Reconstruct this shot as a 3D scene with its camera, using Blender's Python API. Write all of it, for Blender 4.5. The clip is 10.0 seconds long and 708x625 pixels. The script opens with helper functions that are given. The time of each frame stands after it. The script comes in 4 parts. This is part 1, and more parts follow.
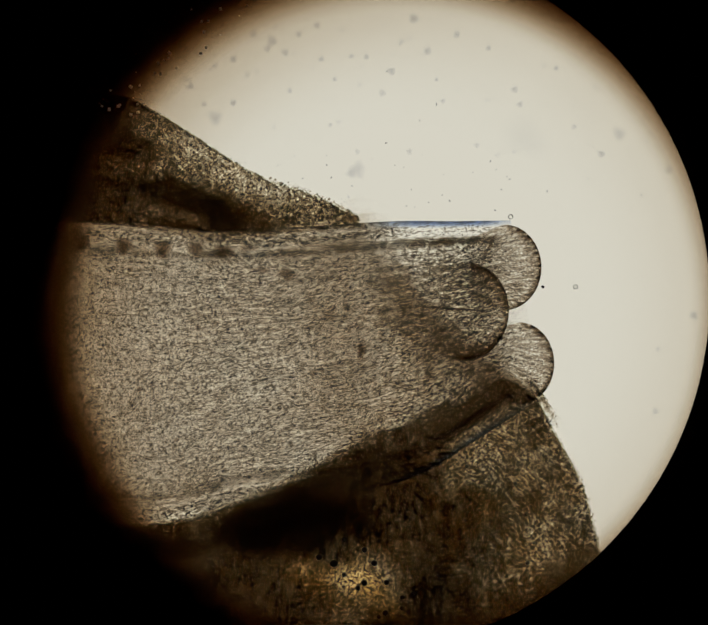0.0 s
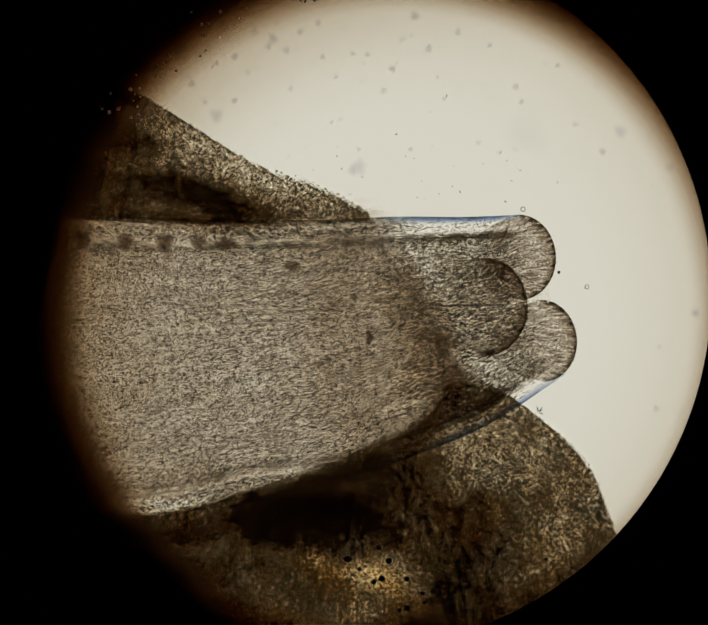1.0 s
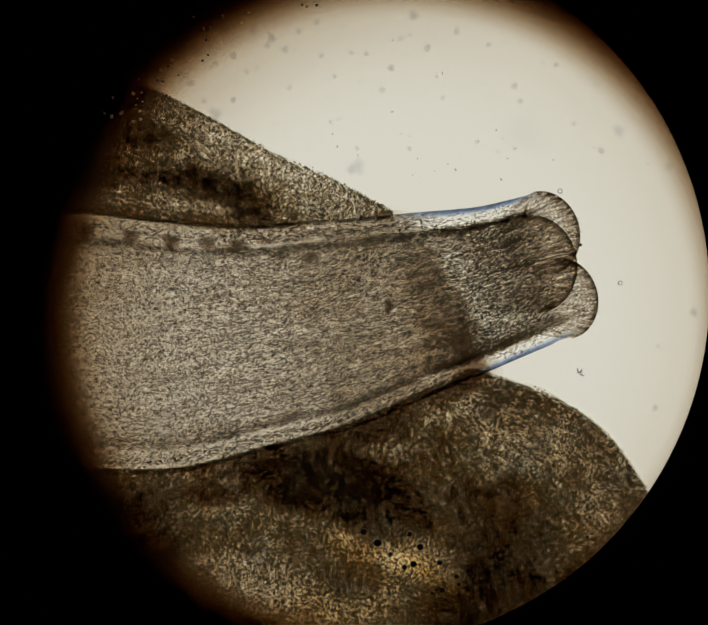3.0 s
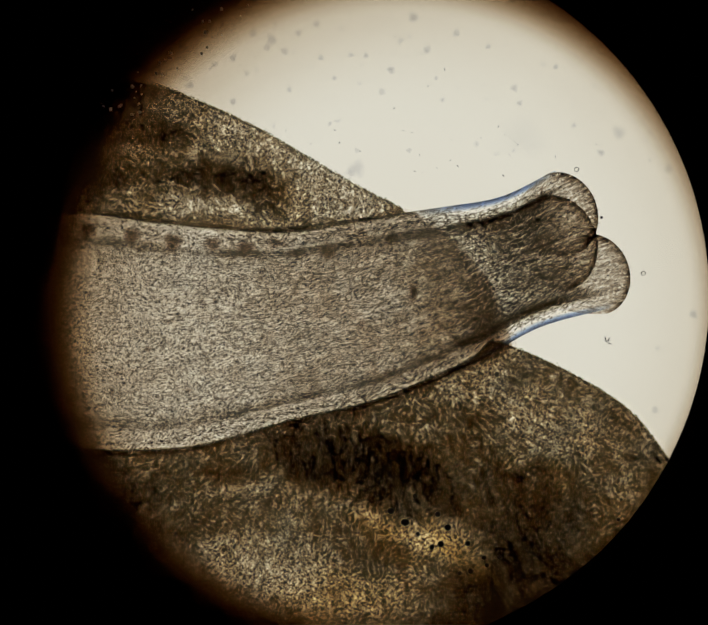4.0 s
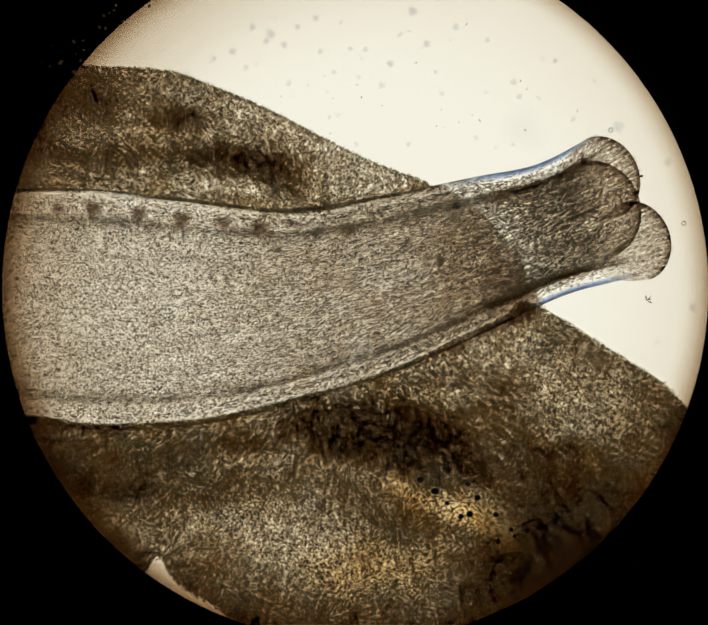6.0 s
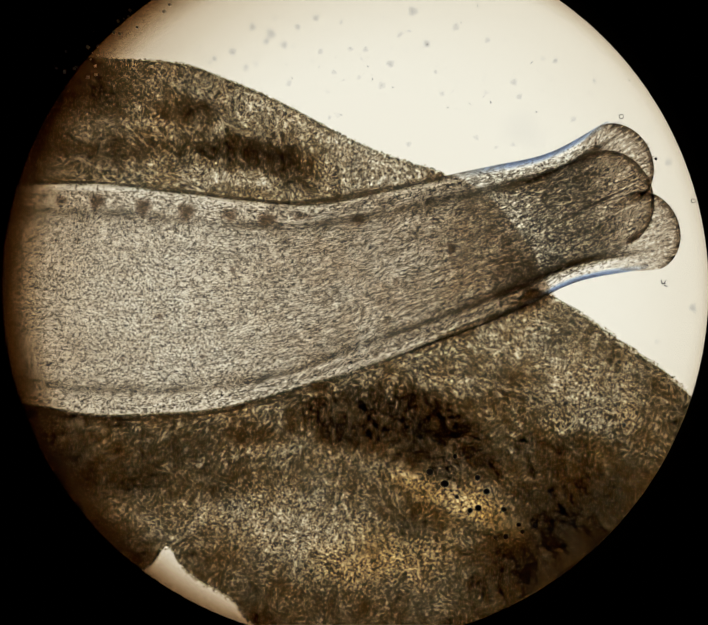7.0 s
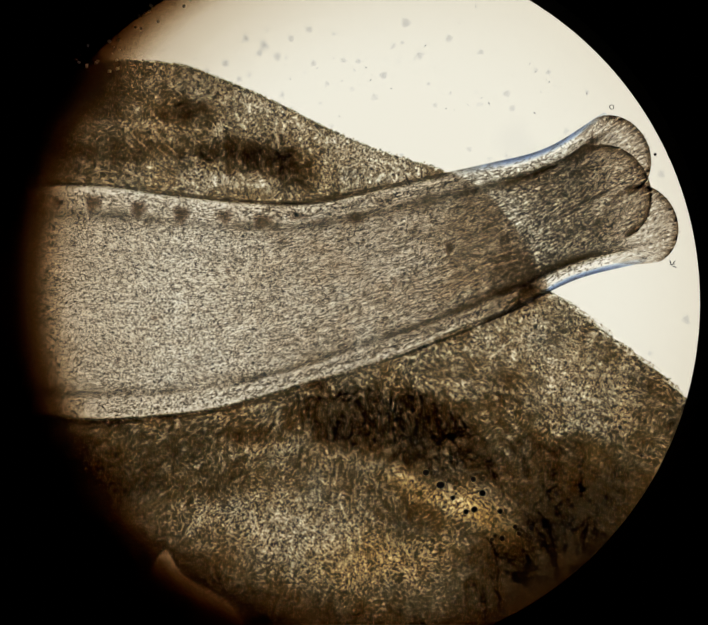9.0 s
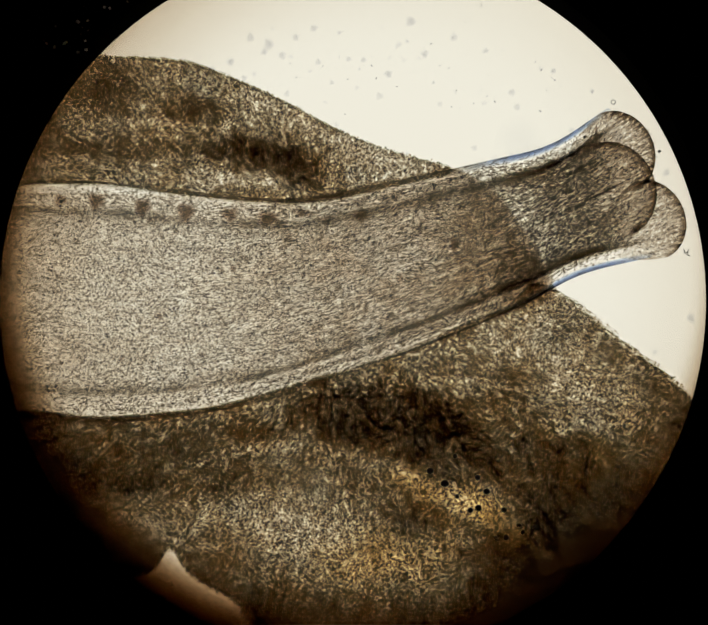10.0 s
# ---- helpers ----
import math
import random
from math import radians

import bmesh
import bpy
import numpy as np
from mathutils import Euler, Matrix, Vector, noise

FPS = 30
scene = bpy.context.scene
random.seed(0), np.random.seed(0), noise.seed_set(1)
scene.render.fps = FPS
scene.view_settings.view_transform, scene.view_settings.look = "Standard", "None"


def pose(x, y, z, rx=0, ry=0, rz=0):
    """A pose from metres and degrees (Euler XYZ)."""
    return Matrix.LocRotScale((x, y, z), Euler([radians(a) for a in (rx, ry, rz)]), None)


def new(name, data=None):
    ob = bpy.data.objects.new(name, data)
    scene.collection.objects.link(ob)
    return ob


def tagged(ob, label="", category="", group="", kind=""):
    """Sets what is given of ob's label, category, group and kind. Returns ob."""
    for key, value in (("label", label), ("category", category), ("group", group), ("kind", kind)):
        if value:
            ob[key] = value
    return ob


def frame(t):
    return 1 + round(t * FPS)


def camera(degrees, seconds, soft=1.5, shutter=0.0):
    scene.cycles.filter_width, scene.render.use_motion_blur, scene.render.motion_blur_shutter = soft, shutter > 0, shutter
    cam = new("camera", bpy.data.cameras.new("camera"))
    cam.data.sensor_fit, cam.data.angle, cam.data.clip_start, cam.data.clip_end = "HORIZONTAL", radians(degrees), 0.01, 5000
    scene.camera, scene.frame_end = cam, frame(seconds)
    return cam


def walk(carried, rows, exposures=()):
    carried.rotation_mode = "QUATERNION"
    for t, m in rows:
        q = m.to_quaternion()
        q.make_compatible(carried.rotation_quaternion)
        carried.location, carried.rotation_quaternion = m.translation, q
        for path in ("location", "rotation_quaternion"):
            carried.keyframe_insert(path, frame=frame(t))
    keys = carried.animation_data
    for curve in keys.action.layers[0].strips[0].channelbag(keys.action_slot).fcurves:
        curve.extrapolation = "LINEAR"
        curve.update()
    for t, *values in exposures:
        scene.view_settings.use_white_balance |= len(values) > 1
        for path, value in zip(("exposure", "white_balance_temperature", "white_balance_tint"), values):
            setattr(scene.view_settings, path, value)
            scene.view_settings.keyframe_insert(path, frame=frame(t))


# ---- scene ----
# A bright-field microscope view at about 100x: one millimetre of the specimen
# is 0.1 m here, as the eyepiece presents it at reading distance.
# The camera is held over the eyepiece and looks straight down.
MM = 0.001
HEIGHT = 323.1 * MM
cam = camera(40.0, 10.0, soft=1.6)
# <path>
PATH = [(0, -0.0003, 0.0012), (0.5, -0.0006, 0.0012), (1, -0.00075, 0.0003), (1.5, -0.0006, -0.0003), (2, -0.0003, -0.0003), (2.5, -0.0003, -0.00015), (4, -0.00015, 0.00075), (4.5, -0.0, 0.0012), (5, 0.00165, 0.0), (5.5, 0.00015, -0.0015), (7, -0.0, -0.0015), (7.5, -0.0, -0.0015), (8, 0.0003, -0.00075), (8.5, 0.00135, 0.0003), (9, 0.00255, 0.0027), (9.5, 0.00285, 0.00525), (10, 0.00075, 0.00225)]
# </path>
walk(cam, [(t, pose(x, y, HEIGHT)) for t, x, y in PATH],
     exposures=[(0, -0.31), (2.5, -0.32), (4.0, -0.22), (5.0, -0.2), (5.3, 0.14), (5.7, 0.14), (7.0, 0.08), (10, 0.06)])

# ---- world and light ----
world = bpy.data.worlds.new("dark_room")
world.use_nodes = True
world.node_tree.nodes["Background"].inputs[0].default_value = (0.01, 0.01, 0.012, 1)
world.node_tree.nodes["Background"].inputs[1].default_value = 0.2
scene.world = world
scene.cycles.transparent_max_bounces = 200


# ---- materials ----
class Nodes:
    """Short hand for building a node tree."""

    def __init__(self, name):
        self.mat = bpy.data.materials.new(name)
        self.mat.use_nodes = True
        self.tree = self.mat.node_tree
        self.tree.nodes.clear()

    def add(self, kind, ins=()):
        n = self.tree.nodes.new(kind)
        for key, value in dict(ins).items():
            self.put(n.inputs[key], value)
        return n

    def put(self, socket, value):
        if isinstance(value, bpy.types.NodeSocket):
            self.tree.links.new(value, socket)
        else:
            socket.default_value = value

    def math(self, op, a, b=0.0, clamp=False):
        n = self.add("ShaderNodeMath", {0: a, 1: b})
        n.operation, n.use_clamp = op, clamp
        return n.outputs[0]

    def swing(self, fac, amount):
        """1 + (fac - 0.5) * amount"""
        out = self.math("MULTIPLY_ADD", self.math("SUBTRACT", fac, 0.5), amount)
        out.node.inputs[2].default_value = 1.0
        return out

    def noise(self, vec, scale, detail=2.0, rough=0.5, dist=0.0):
        n = self.add("ShaderNodeTexNoise", {"Vector": vec, "Scale": scale, "Detail": detail,
                                            "Roughness": rough, "Distortion": dist})
        return n.outputs["Fac"]

    def scaled(self, vec, x, y, z):
        n = self.add("ShaderNodeVectorMath", {0: vec, 1: (x, y, z)})
        n.operation = "MULTIPLY"
        return n.outputs[0]

    def attribute(self, name):
        n = self.add("ShaderNodeAttribute")
        n.attribute_name = name
        return n

    def ramp(self, fac, stops, mode="LINEAR"):
        n = self.add("ShaderNodeValToRGB", {"Fac": fac})
        n.color_ramp.interpolation = mode
        els = n.color_ramp.elements
        while len(els) < len(stops):
            els.new(0.5)
        for e, (p, c) in zip(els, stops):
            e.position = p
            e.color = c if isinstance(c, tuple) else (c, c, c, 1)
        return n.outputs["Color"]

    def absorb(self, depth, colour):
        """Beer-Lambert filter: each channel of colour to the power of depth."""
        c = self.add("ShaderNodeCombineColor")
        for i in range(3):
            self.put(c.inputs[i], self.math("POWER", colour[i], depth))
        bsdf = self.add("ShaderNodeBsdfTransparent", {"Color": c.outputs[0]})
        return bsdf.outputs[0]

    def two_tone(self, depth, share, warm, cool):
        """Absorption whose tint drifts between a warm and a cool one."""
        a = self.math("MULTIPLY", depth, share)
        b = self.math("SUBTRACT", depth, a)
        c = self.add("ShaderNodeCombineColor")
        for i in range(3):
            self.put(c.inputs[i], self.math("MULTIPLY", self.math("POWER", warm[i], a), self.math("POWER", cool[i], b)))
        return c

    def done(self, shader):
        out = self.add("ShaderNodeOutputMaterial", {"Surface": shader})
        return self.mat


def falloff(n):
    """Taper of a piece of tissue towards its rim, from its own coordinates."""
    sep = n.add("ShaderNodeSeparateXYZ", {0: n.attribute("cell").outputs["Vector"]})
    out = []
    for i in range(2):
        c = n.math("COSINE", n.math("MULTIPLY", sep.outputs[i], math.pi))
        out.append(n.math("MULTIPLY_ADD", c, 0.5))
        out[-1].node.inputs[2].default_value = 0.5
    return n.math("MULTIPLY", out[0], out[1])


def coil_tissue(name, warm, cool, glint_gain=1.57, uneven=1.6):
    """Deep tissue; refraction highlights are painted in as small flecks of low density."""
    n = Nodes(name)
    rest = n.attribute("rest").outputs["Vector"]
    load = n.attribute("load").outputs["Fac"]
    # every piece has grain of its own, over clouds that run through all of them
    own = n.add("ShaderNodeVectorMath", {0: rest, 1: n.math("MULTIPLY", n.add("ShaderNodeObjectInfo").outputs["Random"], 900.0)}).outputs[0]
    fine = n.ramp(n.noise(own, 0.7, 2.0, 0.6), [(0.32, 1.0), (0.47, 0.78), (0.58, 0.32), (0.66, 0.12)])
    fine = n.math("MULTIPLY", fine, glint_gain) if glint_gain else 1.0
    clump = n.swing(n.noise(own, 0.33, 2.0, 0.6, 0.3), uneven)
    mid = n.swing(n.noise(rest, 0.13, 4.0, 0.65, 0.5), 1.5)
    tint = n.ramp(n.noise(rest, 0.06, 4.0, 0.65), [(0.35, 0.05), (0.65, 0.95)])
    d = n.math("MULTIPLY", n.math("MULTIPLY", fine, mid), n.math("MULTIPLY", falloff(n), load))
    d = n.math("MAXIMUM", n.math("MULTIPLY", n.math("MULTIPLY", d, clump), 0.5), 0.0)
    c = n.two_tone(d, tint, warm, cool)
    return n.done(n.add("ShaderNodeBsdfTransparent", {"Color": c.outputs[0]}).outputs[0])


def worm_tissue():
    n = Nodes("worm_tissue")
    rest = n.attribute("rest").outputs["Vector"]
    load = n.attribute("load").outputs["Fac"]
    across = n.add("ShaderNodeSeparateXYZ", {0: n.attribute("across").outputs["Vector"]})
    v = n.math("ABSOLUTE", across.outputs[0])
    wob = n.math("MULTIPLY", n.math("SUBTRACT", n.noise(rest, 0.25, 2.0), 0.5), 0.05)
    # muscle core, dark hypodermal line, clear cuticle, dark outer line
    layers = n.ramp(n.math("ADD", v, wob), [(0.0, 0.75), (0.4, 0.92), (0.66, 1.1), (0.735, 1.4), (0.765, 3.4), (0.79, 3.4), (0.82, 1.0),
                                            (0.90, 0.75), (1.0, 0.8)])
    layers = n.math("MULTIPLY", layers, n.ramp(across.outputs[1], [(0.68, 1.0), (0.78, 0.95)]))
    bare = n.math("MULTIPLY", n.ramp(v, [(0.80, 0.0), (0.84, 1.0)]), n.ramp(across.outputs[1], [(0.66, 0.0), (0.76, 0.92)]))
    layers = n.math("MULTIPLY", layers, n.math("SUBTRACT", 1.0, bare))
    line = n.ramp(v, [(0.955, 0.0), (0.98, 1.8), (1.0, 4.0)])
    line = n.math("MULTIPLY", line, n.ramp(across.outputs[1], [(0.66, 1.0), (0.78, 0.3)]))
    layers = n.math("ADD", layers, line)
    # short grain over long wavy fibres that follow the body
    body = n.scaled(n.attribute("across").outputs["Vector"], 43.0, 150.0, 0.0)
    fine = n.ramp(n.noise(n.scaled(body, 1.0, 0.36, 1.0), 0.9, 2.0, 0.6, 0.3), [(0.30, 1.0), (0.46, 0.76), (0.60, 0.3), (0.72, 0.05)])
    fine = n.math("MULTIPLY", fine, 1.72)
    fibres = n.noise(n.scaled(body, 1.0, 0.1, 1.0), 0.62, 2.0, 0.55, 0.5)
    weight = n.ramp(across.outputs[1], [(0.12, 0.25), (0.4, 1.0), (0.7, 0.95), (0.8, 0.55)])
    striae = n.swing(n.math("ADD", n.math("MULTIPLY", n.math("SUBTRACT", fibres, 0.5), weight), 0.5), 4.2)
    cloud = n.swing(n.noise(rest, 0.07, 4.0, 0.6), 1.3)
    d = n.math("MULTIPLY", n.math("MULTIPLY", fine, striae), n.math("MULTIPLY", falloff(n), load))
    d = n.math("MULTIPLY", n.math("MULTIPLY", d, cloud), layers)
    d = n.math("MAXIMUM", n.math("MULTIPLY", d, 0.5), 0.0)
    # blue refraction fringe along the neck's bare cuticle, painted into its tint
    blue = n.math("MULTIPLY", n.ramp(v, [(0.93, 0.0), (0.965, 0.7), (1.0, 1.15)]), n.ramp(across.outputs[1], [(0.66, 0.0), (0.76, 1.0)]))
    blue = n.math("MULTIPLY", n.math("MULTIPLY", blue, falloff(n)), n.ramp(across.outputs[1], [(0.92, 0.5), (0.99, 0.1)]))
    tint = n.ramp(n.noise(rest, 0.05, 4.0, 0.6), [(0.35, 0.1), (0.65, 0.9)])
    c = n.two_tone(d, tint, (0.434, 0.372, 0.298), (0.403, 0.39, 0.36))
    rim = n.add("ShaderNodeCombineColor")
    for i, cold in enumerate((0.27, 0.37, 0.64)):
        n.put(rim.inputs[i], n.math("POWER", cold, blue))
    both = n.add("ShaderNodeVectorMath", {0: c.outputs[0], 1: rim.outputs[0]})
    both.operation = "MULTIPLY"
    return n.done(n.add("ShaderNodeBsdfTransparent", {"Color": both.outputs[0]}).outputs[0])


def lip_tissue():
    n = Nodes("lip_tissue")
    rest = n.attribute("rest").outputs["Vector"]
    load = n.attribute("load").outputs["Fac"]
    fine = n.math("MULTIPLY", n.ramp(n.noise(n.scaled(rest, 0.7, 1.0, 1.0), 1.15, 2.0, 0.6, 0.4), [(0.30, 1.0), (0.46, 0.74), (0.60, 0.3), (0.70, 0.05)]), 1.72)
    lines = n.swing(n.noise(n.scaled(rest, 0.2, 1.0, 1.0), 1.05, 2.0, 0.6, 0.5), 2.8)
    d = n.math("MULTIPLY", n.math("MULTIPLY", fine, lines), load)
    d = n.math("MAXIMUM", n.math("MULTIPLY", d, 0.5), 0.0)
    return n.done(n.absorb(d, (0.435, 0.372, 0.3)))


def fold_tissue(name, colour):
    n = Nodes(name)
    load = n.attribute("load").outputs["Fac"]
    pos = n.add("ShaderNodeTexCoord").outputs["Object"]
    d = n.math("MULTIPLY", load, n.swing(n.noise(pos, 900.0, 2.0), 1.2))
    return n.done(n.absorb(n.math("MULTIPLY", d, 0.5), colour))


def grain_tissue(name, colour, least, most):
    """Tissue granules, each with its own depth of colour."""
    n = Nodes(name)
    r = n.add("ShaderNodeNewGeometry").outputs["Random Per Island"]
    d = n.math("MULTIPLY_ADD", n.math("POWER", r, 1.6), most - least)
    d.node.inputs[2].default_value = least
    d = n.math("MULTIPLY", d, n.attribute("load").outputs["Fac"])
    return n.done(n.absorb(n.math("MULTIPLY", d, 0.5), colour))


# brown filter that stands in for the eyepiece's vignetting
def vignette_material():
    n = Nodes("vignette_filter")
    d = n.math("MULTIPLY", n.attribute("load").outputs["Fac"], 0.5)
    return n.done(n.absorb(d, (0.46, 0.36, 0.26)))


def plain(name, colour, rough=0.6, metal=0.0):
    n = Nodes(name)
    pos = n.add("ShaderNodeTexCoord").outputs["Object"]
    f = n.noise(pos, 60.0, 3.0)
    a, b = [tuple(c * k for c in colour) + (1,) for k in (0.8, 1.2)]
    col = n.ramp(f, [(0.3, a), (0.7, b)])
    p = n.add("ShaderNodeBsdfPrincipled", {"Base Color": col, "Roughness": rough, "Metallic": metal})
    return n.done(p.outputs[0])


def clear_glass():
    n = Nodes("clear_glass")
    t = n.add("ShaderNodeBsdfTransparent", {"Color": (0.985, 0.99, 0.985, 1)})
    return n.done(t.outputs[0])


def lamp_light():
    n = Nodes("lamp_light")
    e = n.add("ShaderNodeEmission", {"Color": (1.0, 0.955, 0.82, 1), "Strength": 0.86})
    return n.done(e.outputs[0])


COIL = coil_tissue("coil_tissue", (0.442, 0.364, 0.26), (0.412, 0.376, 0.315))
FILM_TISSUE = coil_tissue("film_tissue", (0.448, 0.356, 0.265), (0.425, 0.364, 0.295), 0, 1.6)
WORM, LIP, VIGNETTE = worm_tissue(), lip_tissue(), vignette_material()
BLACK = plain("matt_black_metal", (0.004, 0.004, 0.004), 0.9)
GRANULE = plain("dark_granule", (0.006, 0.005, 0.004), 0.8)
GLASS, LIGHT = clear_glass(), lamp_light()
COIL_GRAIN = grain_tissue("coil_granules", (0.43, 0.368, 0.283), 0.35, 2.05)
WORM_GRAIN = grain_tissue("worm_granules", (0.41, 0.376, 0.325), 0.2, 1.75)
EDGE_GRAIN = grain_tissue("margin_granules", (0.37, 0.36, 0.285), 0.5, 2.0)
STAIN = fold_tissue("golden_stain", (0.86, 0.66, 0.36))
FOLD = fold_tissue("dark_fold", (0.42, 0.35, 0.29))
DUST = fold_tissue("grey_dust", (0.36, 0.37, 0.43))


def flake_dust():
    n = Nodes("pale_dust_flake")
    return n.done(n.add("ShaderNodeBsdfTranslucent", {"Color": (0.8, 0.78, 0.72, 1)}).outputs[0])


FLAKE = flake_dust()
FOLD_DARK = grain_tissue("dark_crumb", (0.3, 0.3, 0.32), 0.5, 2.5)


# ---- helpers of this scene ----
def part(name, bm, material, parent, label=""):
    me = bpy.data.meshes.new(name)
    bm.to_mesh(me)
    bm.free()
    me.materials.append(material)
    ob = new(name, me)
    ob.parent = parent
    return tagged(ob, label)


def piece(name, verts, faces, material, parent, **attributes):
    """A mesh in millimetres with per-vertex attributes (floats or triples)."""
    me = bpy.data.meshes.new(name)
    me.from_pydata([(x * MM, y * MM, z * MM) for x, y, z in verts], [], faces)
    for key, values in attributes.items():
        if isinstance(values[0], tuple):
            a = me.attributes.new(key, "FLOAT_VECTOR", "POINT")
            a.data.foreach_set("vector", [c for v in values for c in v])
        else:
            a = me.attributes.new(key, "FLOAT", "POINT")
            a.data.foreach_set("value", values)
    me.materials.append(material)
    me.polygons.foreach_set("use_smooth", [True] * len(me.polygons))
    ob = new(name, me)
    ob.parent = parent
    return ob


def smooth_line(points, t):
    """Point at t (0 to 1) of a Catmull-Rom line through points."""
    p = np.asarray(points, float)
    n = len(p) - 1
    x = min(max(t, 0.0), 1.0) * n
    i = min(int(x), n - 1)
    f = x - i
    a = p[i - 1] if i > 0 else 2 * p[0] - p[1]
    b, c = p[i], p[i + 1]
    d = p[i + 2] if i + 2 <= n else 2 * p[n] - p[n - 1]
    return 0.5 * (2 * b + (c - a) * f + (2 * a - 5 * b + 4 * c - d) * f ** 2 + (3 * b - a - 3 * c + d) * f ** 3)


def flakes(parent, name, places, rng, least, most, z, material, along=None, long=1.0):
    """Small double-pointed granules in one mesh, in millimetres about the parent."""
    n = len(places)
    if not n:
        return None
    g = np.random.default_rng(rng.randrange(10 ** 9))
    p = np.asarray(places, float)
    r = g.uniform(least, most, n)
    l = r * long * g.uniform(0.75, 1.25, n)
    turn = np.asarray(along) + g.uniform(-0.12, 0.12, n) if along is not None else g.uniform(0, 3.1, n)
    zz = z + g.uniform(-0.6, 0.6, n)
    co = np.zeros((n, 6, 3))
    for i, (a, b) in enumerate(((1, 0.15), (0.1, 1), (-1, -0.1), (-0.1, -1))):
        co[:, i, 0] = p[:, 0] + a * l * np.cos(turn) - b * r * np.sin(turn)
        co[:, i, 1] = p[:, 1] + a * l * np.sin(turn) + b * r * np.cos(turn)
        co[:, i, 2] = zz
    for i, up in ((4, 0.5), (5, -0.5)):
        co[:, i, :2], co[:, i, 2] = p, zz + up * r
    tri = np.array([(0, 1, 4), (1, 2, 4), (2, 3, 4), (3, 0, 4), (1, 0, 5), (2, 1, 5), (3, 2, 5), (0, 3, 5)])
    tris = (tri[None] + 6 * np.arange(n)[:, None, None]).reshape(-1, 3)
    me = bpy.data.meshes.new(name)
    me.vertices.add(6 * n)
    me.vertices.foreach_set("co", (co * MM).ravel())
    me.loops.add(tris.size)
    me.loops.foreach_set("vertex_index", tris.ravel())
    me.polygons.add(len(tris))
    me.polygons.foreach_set("loop_start", np.arange(0, tris.size, 3))
    me.update(calc_edges=True)
    me.attributes.new("load", "FLOAT", "POINT").data.foreach_set("value", np.tile([0.0, 0, 0, 0, 1, 1], n))
    me.materials.append(material)
    ob = new(name, me)
    ob.parent = parent
    return tagged(ob, kind="stuff" if n > 1 else "")


def soft_lump(parent, name, x, y, z, rx, ry, turn, depth, material):
    """A lens-shaped lump, thick in the middle, thin at its rim."""
    n, rings = 20, [0.0, 0.2, 0.4, 0.6, 0.8, 1.0]
    c, s = math.cos(radians(turn)), math.sin(radians(turn))
    verts, faces, load = [], [], []
    for side in (1, -1):
        base = len(verts)
        for r in rings:
            for a in np.linspace(0, 2 * math.pi, n, False):
                w = r * (1 + 0.12 * math.sin(3 * a + x) + 0.08 * math.sin(5 * a + y))
                dx, dy = rx * w * math.cos(a), ry * w * math.sin(a)
                t = (1 - r * r) ** 1.5
                verts.append((x + dx * c - dy * s, y + dx * s + dy * c, z + side * (0.02 + 0.8 * t)))
                load.append(depth * t)
        for i in range(len(rings) - 1):
            for j in range(n):
                q = [base + i * n + j, base + i * n + (j + 1) % n, base + (i + 1) * n + (j + 1) % n, base + (i + 1) * n + j]
                faces.append(q[::-1] if side > 0 else q)
    return piece(name, verts, faces, material, parent, load=load)


def inside(points, ring):
    """Which of the points lie within a closed ring."""
    p, a = np.asarray(points), np.asarray(ring)
    b = np.roll(a, -1, 0)
    x, y = p[:, :1], p[:, 1:]
    span = (a[:, 1] > y) != (b[:, 1] > y)
    rise = np.where(b[:, 1] == a[:, 1], 1e-9, b[:, 1] - a[:, 1])
    cross = span & (x < a[:, 0] + (y - a[:, 1]) / rise * (b[:, 0] - a[:, 0]))
    return cross.sum(1) % 2 == 1


def scatter(rng, count):
    """Places in a piece from -1 to 1, thinning out to its rim as its tissue does."""
    g = np.random.default_rng(rng.randrange(10 ** 9))
    q = g.uniform(-1, 1, (count * 6 + 40, 2))
    w = (0.5 + 0.5 * np.cos(math.pi * q)).prod(1)
    return q[g.random(len(q)) < w][:count]


def turn_of(j):
    return math.degrees(math.atan2(j[1, 0] - j[0, 1], j[0, 0] + j[1, 1]))


REST = 4.5
MOVES = []  # (object, rows), keyed at the end


# ---- structure: the lamp below, the glass slide, the eyepiece above ----
def disc(bm, r, z, n=96):
    vs = [bm.verts.new((r * math.cos(a) * MM, r * math.sin(a) * MM, z * MM)) for a in np.linspace(0, 2 * math.pi, n, False)]
    return vs


def lathe(profile, n=128):
    """A ring turned about z; profile: closed loop of (radius, z) in mm."""
    bm = bmesh.new()
    rings = [disc(bm, r, z, n) for r, z in profile]
    for a, b in zip(rings, rings[1:] + rings[:1]):
        for i in range(n):
            bm.faces.new((a[i], a[(i + 1) % n], b[(i + 1) % n], b[i]))
    bmesh.ops.recalc_face_normals(bm, faces=bm.faces)
    return bm


